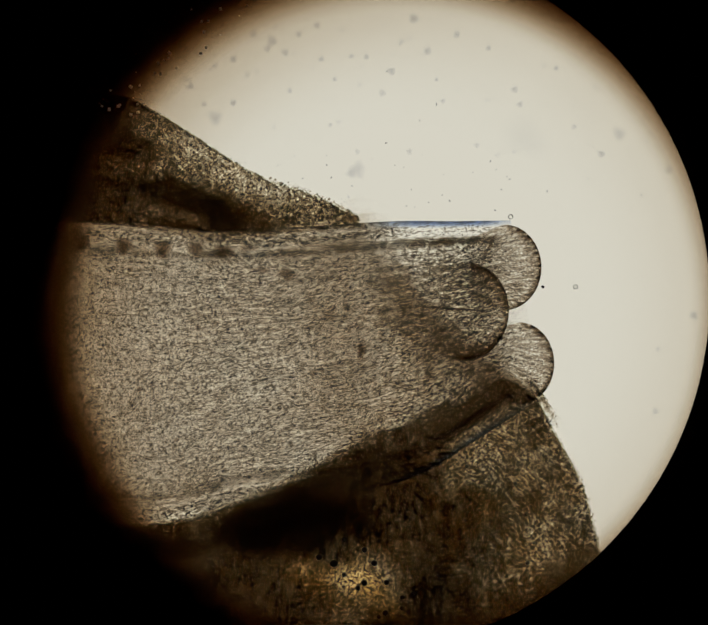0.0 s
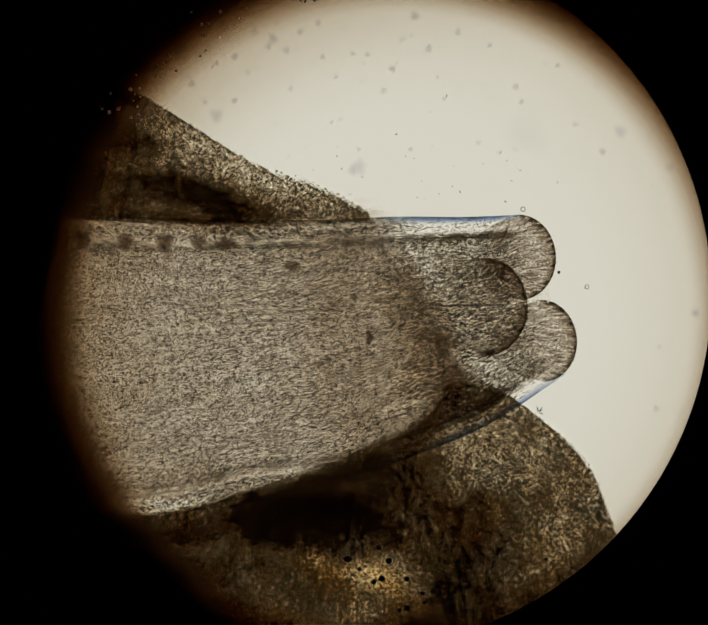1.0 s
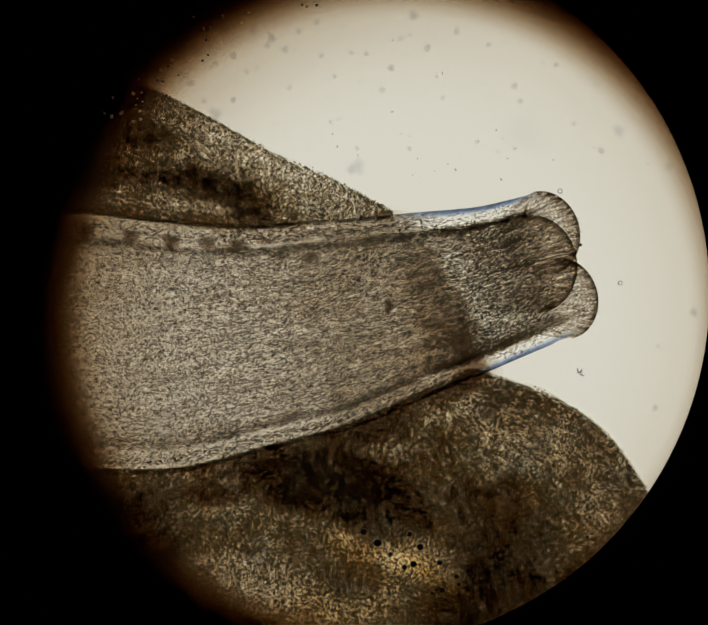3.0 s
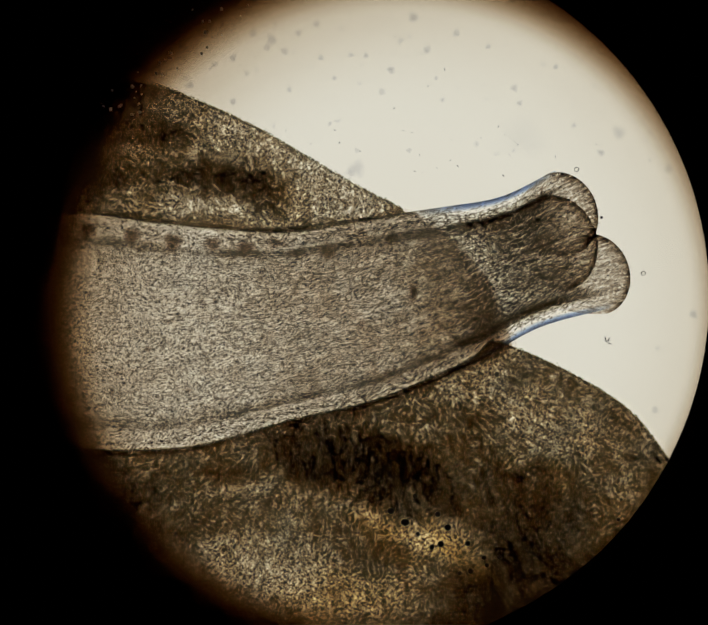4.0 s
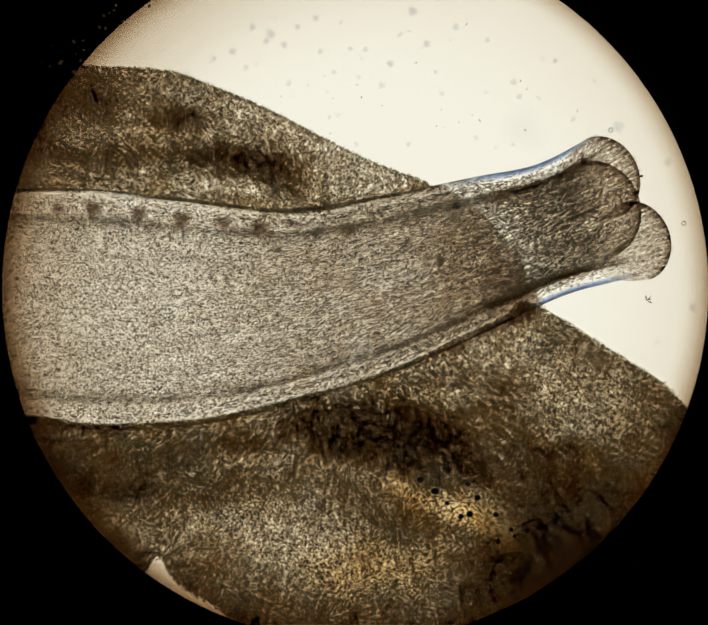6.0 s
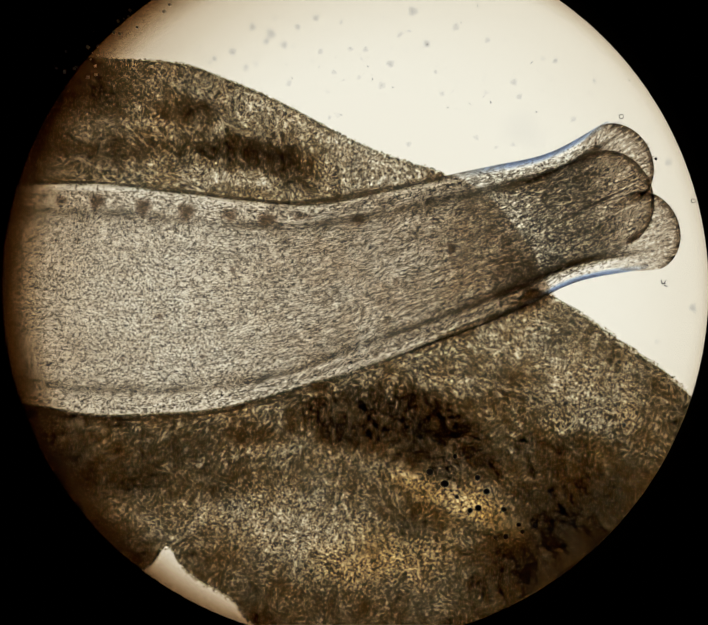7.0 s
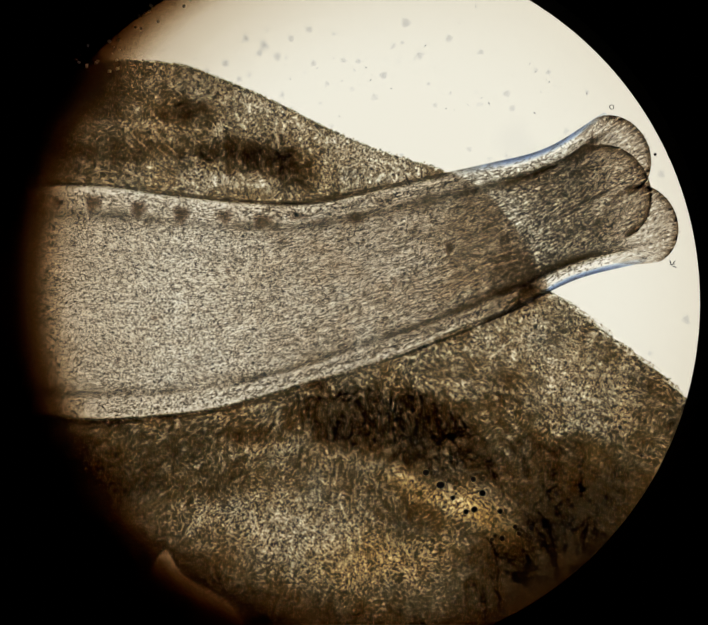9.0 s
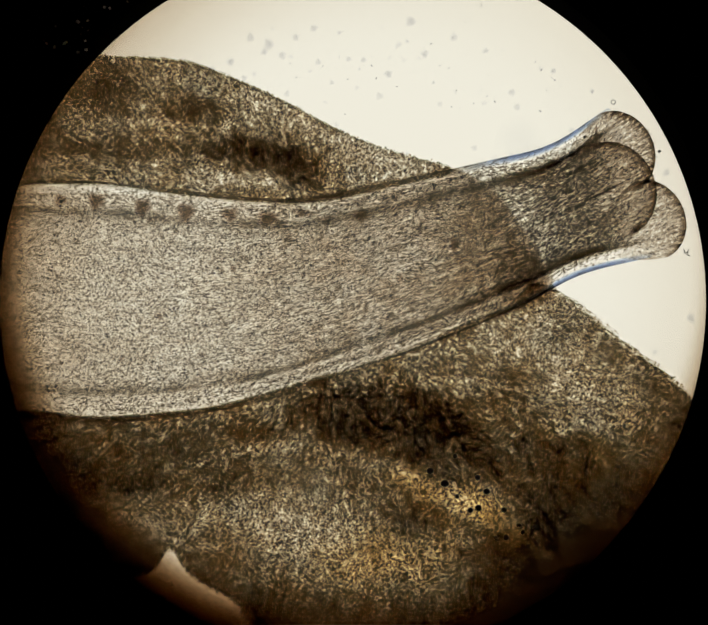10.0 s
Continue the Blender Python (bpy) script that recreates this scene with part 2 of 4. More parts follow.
def build_microscope():
    lamp = tagged(new("substage_lamp"), "warm white substage lamp with a round frosted window", "lamp")
    bm = bmesh.new()
    top, low = disc(bm, 230, -70), disc(bm, 230, -76)
    bm.faces.new(top)
    bm.faces.new(list(reversed(low)))
    for i in range(96):
        bm.faces.new((low[i], low[(i + 1) % 96], top[(i + 1) % 96], top[i]))
    part("lamp_window", bm, LIGHT, lamp, "evenly glowing frosted glass window")
    part("housing", lathe([(231, -66), (250, -66), (250, -110), (231, -110)]), BLACK, lamp)
    bm = bmesh.new()
    vs = disc(bm, 250, -112)
    bm.faces.new(vs)
    part("base_plate", bm, BLACK, lamp)

    bm = bmesh.new()
    bmesh.ops.create_cube(bm, size=1, matrix=Matrix.LocRotScale((0, 0, -13 * MM), None, (1.3, 0.44, 0.008)))
    bmesh.ops.bevel(bm, geom=bm.edges[:], offset=0.001, segments=1, affect="EDGES")
    slide = part("glass_slide", bm, GLASS, None)
    tagged(slide, "clear glass microscope slide under the worm", "slide")

    eyepiece = tagged(new("eyepiece"), "matt black microscope eyepiece tube with a round field stop", "eyepiece")
    r = 782 * 0.15 * (323.1 - 30) / 323.1
    ox, oy = 0.45 * (323.1 - 30) / 323.1, 6.3 * (323.1 - 30) / 323.1
    stop = part("field_stop", lathe([(r, 30), (r + 3, 33), (240, 33), (240, 27), (r + 3, 27)], 256), BLACK, eyepiece, "thin black ring that bounds the view")
    stop.location = (ox * MM, oy * MM, 0)
    part("tube", lathe([(236, 34), (240, 34), (240, 380), (236, 380)]), BLACK, eyepiece)
    bm = bmesh.new()
    bm.faces.new(disc(bm, 240, 382))
    part("tube_cap", bm, BLACK, eyepiece)
    # the eyepiece's vignette: an added filter ring whose painted shade deepens outwards
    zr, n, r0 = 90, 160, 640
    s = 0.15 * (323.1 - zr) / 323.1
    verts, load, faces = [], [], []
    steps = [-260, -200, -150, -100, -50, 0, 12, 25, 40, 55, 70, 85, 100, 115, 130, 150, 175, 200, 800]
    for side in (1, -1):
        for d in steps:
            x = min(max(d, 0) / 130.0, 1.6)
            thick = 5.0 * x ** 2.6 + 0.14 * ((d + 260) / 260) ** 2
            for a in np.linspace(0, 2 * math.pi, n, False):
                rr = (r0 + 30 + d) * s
                # the vignette reaches further in on one side
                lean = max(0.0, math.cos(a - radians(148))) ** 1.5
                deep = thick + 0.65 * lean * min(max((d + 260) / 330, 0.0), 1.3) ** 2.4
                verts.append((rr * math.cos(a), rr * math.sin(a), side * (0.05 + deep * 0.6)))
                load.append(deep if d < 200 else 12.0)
    m = len(steps)
    for side in range(2):
        for i in range(m - 1):
            for j in range(n):
                q = [side * m * n + i * n + j, side * m * n + i * n + (j + 1) % n,
                     side * m * n + (i + 1) * n + (j + 1) % n, side * m * n + (i + 1) * n + j]
                faces.append(q if side else q[::-1])
    rim = piece("lens_rim", verts, faces, VIGNETTE, eyepiece, load=load)
    tagged(rim, "brown vignette added as a soft filter ring round the view")
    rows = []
    for t, ex, ey, px, py, scale in VIGNETTE_ROWS:
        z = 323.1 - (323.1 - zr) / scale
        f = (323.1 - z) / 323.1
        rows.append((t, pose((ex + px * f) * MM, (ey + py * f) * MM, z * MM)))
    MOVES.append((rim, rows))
    rng = random.Random(5)
    for _ in range(64):
        a, d = radians(rng.uniform(98, 146)), r0 + rng.uniform(80, 215)
        flakes(rim, "dust_flake", [(d * s * math.cos(a), d * s * math.sin(a))], rng, 0.12, 0.6, 4.0, FLAKE)


# the eye over the vignette ring, the ring's place against it, and its apparent size
# <rim>
VIGNETTE_ROWS = [(0, -0.3, 1.2, 12.6, 1.2, 0.9676), (1, -0.75, 0.3, 12.6, 0.3, 0.9676), (2, -0.3, -0.3, 13.2, -1.8, 0.9649), (2.5, -0.3, -0.15, 13.2, -1.8, 0.9649), (4.5, -0.0, 1.2, 12.6, 1.5, 0.9649), (5.0, 1.65, 0.0, 10.8, 1.8, 0.973), (5.1, 1.35, -0.3, 6.15, 7.8, 0.9959), (5.2, 1.05, -0.6, 1.65, 10.05, 1.027), (5.3, 0.75, -0.9, 0.15, 11.1, 1.0405), (5.5, 0.15, -1.5, -0.15, 11.4, 1.0473), (7, -0.0, -1.5, 6.0, 7.8, 1.05), (7.5, -0.0, -1.5, 6.6, 7.2, 1.0473), (8.2, 0.72, -0.33, 7.2, 7.8, 1.0446), (8.6, 1.59, 0.78, 9.15, 9.6, 1.0378), (9.0, 2.55, 2.7, 11.4, 11.1, 1.0311), (9.1, 2.61, 3.21, 2.4, 14.1, 1.0568), (9.3, 2.73, 4.23, -11.85, 13.2, 1.0311), (9.5, 2.85, 5.25, -16.2, 12.9, 1.0189), (9.6, 2.43, 4.65, -12.9, 14.4, 1.0243), (9.8, 1.59, 3.45, -4.35, 14.7, 1.0514), (10, 0.75, 2.25, 3.6, 15.3, 1.0595)]
# </rim>


# ---- the worm ----
WORM_LINES = {}


def worm_line(t, top, bottom):
    WORM_LINES[t] = (top, bottom)


class Sheet:
    """Tissue whose marked points move; all between them follows smoothly."""

    def __init__(self):
        self.marks = {}

    def at(self, t, points):
        self.marks[t] = np.array(points, float)

    def warp(self, t):
        src, dst = self.marks[REST], self.marks[t]
        n = len(src)

        def u(d2):
            return np.where(d2 > 0, d2 * np.log(np.maximum(d2, 1e-9)), 0.0)

        a = np.zeros((n + 3, n + 3))
        a[:n, :n] = u(((src[:, None] - src[None]) ** 2).sum(-1)) + 20.0 * np.eye(n)
        a[:n, n], a[:n, n + 1:] = 1, src
        a[n, :n], a[n + 1:, :n] = 1, src.T
        w = np.linalg.solve(a, np.vstack([dst, np.zeros((3, 2))]))

        def go(p):
            k = u(((src - p) ** 2).sum(-1))
            return k @ w[:n] + w[n] + p @ w[n + 1:]
        return go


upper_coil, lower_coil, film = Sheet(), Sheet(), Sheet()
# <tables>
worm_line(0, [(-125.9, 31.5), (-88.9, 31.8), (-60.8, 30.2), (-37.6, 28.8), (-14.5, 29.4), (12.3, 31.0), (32.3, 31.0), (50.8, 31.3)],
          [(-125.9, -66.9), (-88.9, -70.4), (-60.8, -69.1), (-36.5, -61.8), (-9.9, -59.3), (18.1, -53.0), (37.8, -41.6), (58.9, -28.0)])
worm_line(0.5, [(-126.0, 31.3), (-88.7, 31.7), (-60.4, 30.5), (-36.5, 29.5), (-12.6, 30.0), (15.2, 31.2), (36.1, 31.1), (55.4, 31.7)],
          [(-126.0, -66.7), (-88.7, -69.8), (-60.4, -67.7), (-35.3, -60.7), (-7.8, -57.4), (22.0, -48.5), (43.3, -37.4), (66.1, -24.2)])
worm_line(1, [(-126.2, 31.4), (-88.9, 31.9), (-60.6, 31.1), (-36.8, 30.6), (-13.1, 30.6), (14.6, 31.6), (35.5, 31.5), (54.8, 32.3)],
          [(-126.2, -66.2), (-88.9, -68.9), (-60.6, -66.3), (-35.6, -59.4), (-8.3, -55.8), (22.3, -45.3), (44.4, -35.5), (68.1, -20.1)])
worm_line(1.5, [(-125.9, 30.0), (-88.5, 30.9), (-60.0, 29.7), (-35.9, 29.4), (-11.8, 29.9), (16.0, 31.5), (36.6, 32.1), (55.7, 34.6)],
          [(-125.9, -62.7), (-88.5, -65.7), (-60.0, -63.7), (-34.7, -57.6), (-7.0, -52.0), (24.6, -39.9), (47.5, -29.7), (71.9, -14.0)])
worm_line(2, [(-125.6, 29.7), (-88.1, 31.2), (-59.7, 29.5), (-35.5, 29.4), (-11.4, 30.3), (15.8, 32.7), (35.5, 33.8), (53.8, 37.9)],
          [(-125.6, -58.0), (-88.1, -61.2), (-59.7, -60.0), (-34.3, -54.8), (-6.5, -47.4), (25.2, -34.0), (48.3, -24.0), (72.9, -6.7)])
worm_line(2.5, [(-125.3, 32.1), (-87.5, 32.6), (-58.8, 29.9), (-34.4, 29.3), (-10.0, 30.4), (17.6, 32.6), (38.0, 34.0), (56.7, 37.7)],
          [(-125.3, -54.2), (-87.5, -57.1), (-58.8, -56.6), (-33.2, -50.7), (-5.1, -43.2), (25.9, -30.0), (48.3, -21.2), (72.2, -7.5)])
worm_line(4, [(-124.8, 33.5), (-86.4, 34.2), (-56.9, 30.6), (-28.2, 28.4), (0.6, 31.4), (29.4, 35.3), (48.1, 38.7), (65.4, 47.1)],
          [(-124.8, -41.3), (-86.4, -45.8), (-56.9, -45.1), (-26.7, -37.9), (6.3, -29.6), (38.2, -16.3), (60.1, -4.3), (83.4, 2.2)])
worm_line(4.5, [(-124.6, 34.4), (-86.2, 35.1), (-56.7, 31.6), (-27.2, 29.8), (2.4, 33.2), (31.9, 37.6), (51.1, 41.3), (68.8, 49.9)],
          [(-124.6, -40.4), (-86.2, -44.9), (-56.7, -44.1), (-25.7, -36.5), (8.3, -27.6), (40.8, -14.0), (62.9, -1.7), (86.5, 5.2)])
worm_line(5, [(-122.9, 36.6), (-84.4, 36.7), (-54.7, 33.5), (-24.6, 31.2), (5.5, 34.8), (35.6, 39.9), (55.3, 43.8), (73.4, 52.7)],
          [(-122.9, -38.7), (-84.4, -42.6), (-54.7, -41.5), (-23.1, -34.6), (11.5, -24.9), (44.1, -10.7), (66.1, 0.6), (89.7, 7.6)])
worm_line(5.5, [(-123.9, 37.9), (-84.6, 37.6), (-54.4, 34.5), (-23.7, 31.6), (6.9, 35.4), (37.7, 41.3), (57.8, 45.3), (76.4, 54.6)],
          [(-123.9, -37.8), (-84.6, -41.3), (-54.4, -40.0), (-22.2, -33.5), (13.1, -23.2), (45.7, -8.4), (67.7, 2.2), (91.1, 9.1)])
worm_line(7, [(-123.4, 41.5), (-83.2, 41.3), (-52.2, 38.2), (-20.3, 35.0), (11.7, 39.7), (43.5, 46.1), (63.9, 50.8), (82.8, 61.1)],
          [(-123.4, -32.3), (-83.2, -36.7), (-52.2, -35.6), (-18.7, -28.8), (18.1, -14.8), (50.8, -2.1), (72.4, 8.3), (95.4, 12.8)])
worm_line(7.5, [(-123.2, 42.2), (-82.7, 41.9), (-51.6, 38.7), (-19.5, 35.7), (12.6, 40.7), (44.4, 47.1), (64.8, 52.1), (83.7, 62.7)],
          [(-123.2, -32.5), (-82.7, -36.3), (-51.6, -34.8), (-17.9, -27.9), (19.0, -14.3), (51.8, -1.4), (73.4, 9.1), (96.4, 14.2)])
worm_line(8.5, [(-122.4, 42.5), (-82.7, 42.3), (-52.0, 38.9), (-19.7, 36.3), (12.6, 41.6), (44.5, 48.1), (64.9, 53.5), (83.8, 65.0)],
          [(-122.4, -34.0), (-82.7, -36.5), (-52.0, -34.2), (-18.1, -27.0), (19.1, -14.1), (52.0, -1.0), (73.6, 10.1), (96.8, 16.1)])
worm_line(9, [(-121.3, 45.2), (-81.9, 44.9), (-51.4, 41.6), (-19.0, 39.1), (13.4, 44.6), (45.2, 51.2), (65.5, 56.6), (84.2, 68.1)],
          [(-121.3, -31.3), (-81.9, -33.8), (-51.4, -31.5), (-17.4, -24.0), (19.9, -11.0), (52.8, 2.2), (74.5, 13.2), (97.6, 19.2)])
worm_line(9.5, [(-120.7, 48.1), (-80.7, 47.8), (-49.8, 44.5), (-17.4, 42.0), (15.1, 47.7), (46.8, 54.3), (67.0, 59.8), (85.6, 71.3)],
          [(-120.7, -28.4), (-80.7, -30.9), (-49.8, -28.5), (-15.7, -21.0), (21.6, -7.8), (54.5, 5.5), (76.1, 16.6), (99.2, 22.5)])
worm_line(10, [(-122.7, 45.4), (-82.6, 45.1), (-51.6, 41.8), (-19.0, 39.5), (13.5, 45.2), (45.2, 52.0), (65.2, 57.4), (83.6, 69.0)],
          [(-122.7, -31.1), (-82.6, -33.6), (-51.6, -31.2), (-17.4, -23.5), (20.0, -10.2), (52.9, 3.2), (74.6, 14.4), (97.6, 20.3)])
upper_coil.at(0, [(-140.6, 76.7), (-70.8, 70.6), (-17.0, 41.3), (1.4, 32.6), (-67.7, 55.1), (-39.3, 32.3), (-136.4, 32.3), (-104.5, 32.6), (-71.2, 31.6), (-38.0, 29.6)])
lower_coil.at(0, [(55.3, -24.0), (65.2, -37.2), (76.5, -58.5), (81.9, -79.7), (4.0, -78.5), (11.4, -89.9), (57.9, -67.0), (-95.1, -112.4), (-57.7, -173.1), (-135.9, -68.4), (-96.8, -72.0), (-64.4, -71.4), (-32.8, -63.2), (-3.8, -47.7), (26.5, -33.9)])
film.at(0, [(1.4, 32.6), (29.5, -0.8), (55.3, -24.0), (-60.2, 30.9), (-28.8, 29.4), (-58.1, -70.3), (-20.2, -62.2)])
upper_coil.at(0.5, [(-140.1, 77.2), (-69.4, 71.1), (-15.0, 41.7), (4.0, 32.6), (-66.4, 55.3), (-37.7, 33.0), (-136.3, 32.1), (-103.8, 32.5), (-70.0, 31.7), (-36.4, 30.3)])
lower_coil.at(0.5, [(47.8, -24.4), (64.2, -36.3), (79.0, -56.4), (85.6, -77.3), (7.1, -78.7), (15.6, -89.8), (61.0, -67.2), (-93.0, -112.2), (-54.6, -173.0), (-135.8, -68.2), (-96.1, -71.5), (-63.0, -69.8), (-30.6, -61.8), (-0.8, -48.2), (25.0, -36.3)])
film.at(0.5, [(4.0, 32.6), (30.0, -0.2), (47.8, -24.4), (-58.8, 31.2), (-27.3, 30.3), (-56.5, -68.3), (-17.6, -60.4)])
upper_coil.at(1, [(-140.6, 78.1), (-70.3, 72.0), (-15.2, 42.5), (4.4, 32.8), (-67.3, 55.9), (-38.4, 34.0), (-136.5, 32.2), (-104.2, 32.6), (-70.6, 32.2), (-37.0, 31.4)])
lower_coil.at(1, [(38.1, -24.5), (60.9, -35.1), (79.1, -54.1), (87.0, -74.6), (8.1, -78.5), (17.6, -89.4), (61.8, -67.1), (-93.2, -111.8), (-54.5, -172.5), (-135.9, -67.7), (-95.9, -70.6), (-62.6, -68.2), (-30.0, -60.2), (0.1, -49.0), (21.3, -39.0)])
film.at(1, [(4.4, 32.8), (28.3, 0.6), (38.1, -24.5), (-59.5, 31.9), (-27.9, 31.4), (-56.1, -66.6), (-16.9, -58.5)])
upper_coil.at(1.5, [(-139.8, 77.6), (-68.8, 71.5), (-13.2, 42.6), (7.4, 32.7), (-65.7, 55.4), (-36.4, 33.3), (-136.0, 30.7), (-103.2, 31.5), (-69.0, 30.9), (-35.1, 30.2)])
lower_coil.at(1.5, [(36.5, -24.1), (60.8, -34.3), (79.7, -52.5), (89.9, -74.0), (10.0, -79.0), (19.8, -89.7), (63.6, -66.1), (-91.5, -111.0), (-52.2, -171.7), (-135.5, -64.1), (-95.3, -67.2), (-61.6, -65.5), (-28.5, -57.9), (1.9, -46.3), (21.6, -36.6)])
film.at(1.5, [(7.4, 32.7), (28.6, 1.4), (36.5, -24.1), (-57.7, 30.4), (-26.0, 30.4), (-55.0, -64.0), (-15.3, -55.3)])
upper_coil.at(2, [(-139.2, 78.1), (-68.0, 72.0), (-12.0, 43.6), (9.7, 33.4), (-65.0, 55.7), (-35.2, 33.6), (-135.5, 30.4), (-102.4, 31.7), (-68.0, 30.8), (-33.9, 30.3)])
lower_coil.at(2, [(34.0, -22.8), (59.8, -32.6), (79.6, -50.1), (92.0, -72.6), (11.1, -78.5), (21.3, -89.0), (64.5, -64.1), (-90.5, -109.3), (-51.0, -170.1), (-135.2, -59.2), (-94.7, -62.5), (-60.9, -61.6), (-27.6, -54.5), (3.0, -42.7), (21.2, -33.4)])
film.at(2, [(9.7, 33.4), (28.2, 3.0), (34.0, -22.8), (-56.6, 30.1), (-24.7, 30.5), (-54.2, -60.4), (-14.3, -51.2)])
upper_coil.at(2.5, [(-138.4, 78.5), (-66.4, 72.4), (-10.3, 44.2), (11.2, 33.1), (-63.3, 56.8), (-33.1, 33.7), (-135.1, 32.8), (-101.4, 34.1), (-66.3, 31.2), (-31.7, 30.2)])
lower_coil.at(2.5, [(39.3, -24.9), (62.9, -31.7), (82.6, -47.7), (94.8, -67.4), (14.1, -77.1), (24.3, -87.2), (68.5, -63.2), (-88.2, -105.4), (-47.8, -166.1), (-134.8, -55.3), (-93.9, -58.4), (-59.4, -57.9), (-25.4, -50.0), (5.8, -38.4), (25.2, -29.7)])
film.at(2.5, [(11.2, 33.1), (31.3, 1.7), (39.3, -24.9), (-54.8, 30.3), (-22.6, 30.6), (-52.6, -56.5), (-11.8, -46.4)])
upper_coil.at(4, [(-134.8, 80.6), (-59.2, 74.6), (-7.1, 47.8), (16.4, 35.1), (-56.2, 59.8), (-24.6, 38.4), (-133.1, 34.3), (-97.0, 35.1), (-59.4, 31.5), (-23.2, 29.0)])
lower_coil.at(4, [(52.4, -11.9), (75.2, -21.0), (95.2, -35.1), (107.8, -52.1), (28.2, -67.0), (38.3, -77.0), (84.3, -54.8), (-75.9, -95.4), (-31.3, -156.1), (-133.2, -42.0), (-89.7, -47.0), (-52.4, -45.3), (-15.1, -35.7), (19.2, -25.4), (38.9, -17.0)])
film.at(4, [(16.4, 35.1), (45.3, 10.9), (52.4, -11.9), (-47.4, 30.3), (-14.1, 30.1), (-44.9, -43.8), (-0.2, -32.1)])
upper_coil.at(4.5, [(-134.2, 81.2), (-58.3, 75.2), (-6.2, 49.0), (18.4, 36.7), (-55.3, 60.7), (-23.2, 39.3), (-132.7, 35.2), (-96.3, 36.0), (-58.3, 32.4), (-21.9, 30.5)])
lower_coil.at(4.5, [(55.3, -9.4), (78.4, -18.5), (98.1, -32.2), (110.6, -48.6), (31.4, -64.1), (41.2, -74.4), (87.5, -52.7), (-73.5, -91.9), (-27.9, -152.6), (-132.7, -41.2), (-88.7, -46.2), (-50.7, -44.0), (-12.8, -33.8), (22.2, -22.9), (41.9, -14.5)])
film.at(4.5, [(18.4, 36.7), (47.7, 13.7), (55.3, -9.4), (-46.2, 31.4), (-12.8, 31.8), (-43.1, -42.4), (2.4, -30.0)])
upper_coil.at(5, [(-132.2, 82.2), (-56.0, 76.2), (-3.6, 50.7), (21.5, 38.9), (-52.9, 61.9), (-20.6, 40.8), (-130.9, 37.6), (-94.1, 38.1), (-55.9, 34.4), (-19.2, 32.0)])
lower_coil.at(5, [(59.4, -6.4), (81.5, -16.2), (101.6, -29.8), (113.2, -44.2), (35.0, -61.8), (44.6, -72.1), (91.1, -51.1), (-69.9, -88.5), (-23.7, -149.2), (-130.9, -39.4), (-86.5, -43.8), (-48.1, -41.3), (-9.7, -31.9), (25.6, -19.9), (45.7, -10.8)])
film.at(5, [(21.5, 38.9), (50.2, 16.6), (59.4, -6.4), (-43.7, 33.2), (-10.1, 33.2), (-40.5, -39.8), (5.6, -27.6)])
upper_coil.at(5.5, [(-132.6, 82.3), (-55.3, 76.3), (-2.6, 51.5), (23.1, 40.1), (-52.2, 62.1), (-19.6, 41.3), (-131.8, 39.0), (-94.4, 39.3), (-55.4, 35.5), (-18.2, 32.4)])
lower_coil.at(5.5, [(61.8, -4.2), (83.1, -14.9), (103.6, -28.2), (114.2, -40.7), (36.9, -60.4), (46.5, -70.7), (93.1, -50.4), (-67.9, -85.9), (-20.7, -146.7), (-132.0, -38.5), (-87.0, -42.4), (-48.0, -39.7), (-8.7, -31.0), (27.3, -17.8), (47.8, -8.2)])
film.at(5.5, [(23.1, 40.1), (51.2, 18.5), (61.8, -4.2), (-43.0, 34.1), (-9.1, 33.8), (-40.1, -38.4), (6.9, -26.2)])
upper_coil.at(7, [(-130.3, 85.7), (-50.4, 79.6), (2.4, 54.7), (30.5, 44.7), (-47.4, 65.6), (-14.6, 44.8), (-130.9, 42.8), (-91.9, 42.8), (-51.4, 39.1), (-13.2, 35.9)])
lower_coil.at(7, [(66.5, 2.1), (89.0, -11.1), (108.0, -25.2), (119.4, -37.6), (41.6, -57.1), (50.4, -67.9), (98.1, -48.7), (-63.3, -79.7), (-14.7, -140.4), (-131.6, -32.6), (-85.8, -37.7), (-45.7, -35.2), (-5.4, -24.9), (31.8, -10.0), (52.6, -1.9)])
film.at(7, [(30.5, 44.7), (57.1, 23.1), (66.5, 2.1), (-38.6, 37.2), (-4.1, 37.6), (-37.6, -33.8), (10.8, -18.4)])
upper_coil.at(7.5, [(-129.8, 86.3), (-49.5, 80.2), (3.5, 55.7), (31.6, 45.8), (-46.4, 66.2), (-13.6, 45.5), (-130.7, 43.4), (-91.5, 43.4), (-50.6, 39.5), (-12.2, 36.9)])
lower_coil.at(7.5, [(67.3, 3.5), (89.8, -10.2), (108.8, -24.6), (120.2, -37.0), (42.5, -56.4), (51.3, -67.3), (99.0, -48.1), (-62.3, -79.3), (-13.4, -140.0), (-131.6, -32.9), (-85.5, -37.3), (-45.3, -34.5), (-4.7, -24.2), (32.6, -9.6), (53.4, -1.3)])
film.at(7.5, [(31.6, 45.8), (57.9, 24.3), (67.3, 3.5), (-37.8, 37.7), (-3.1, 38.5), (-37.2, -33.0), (11.5, -17.8)])
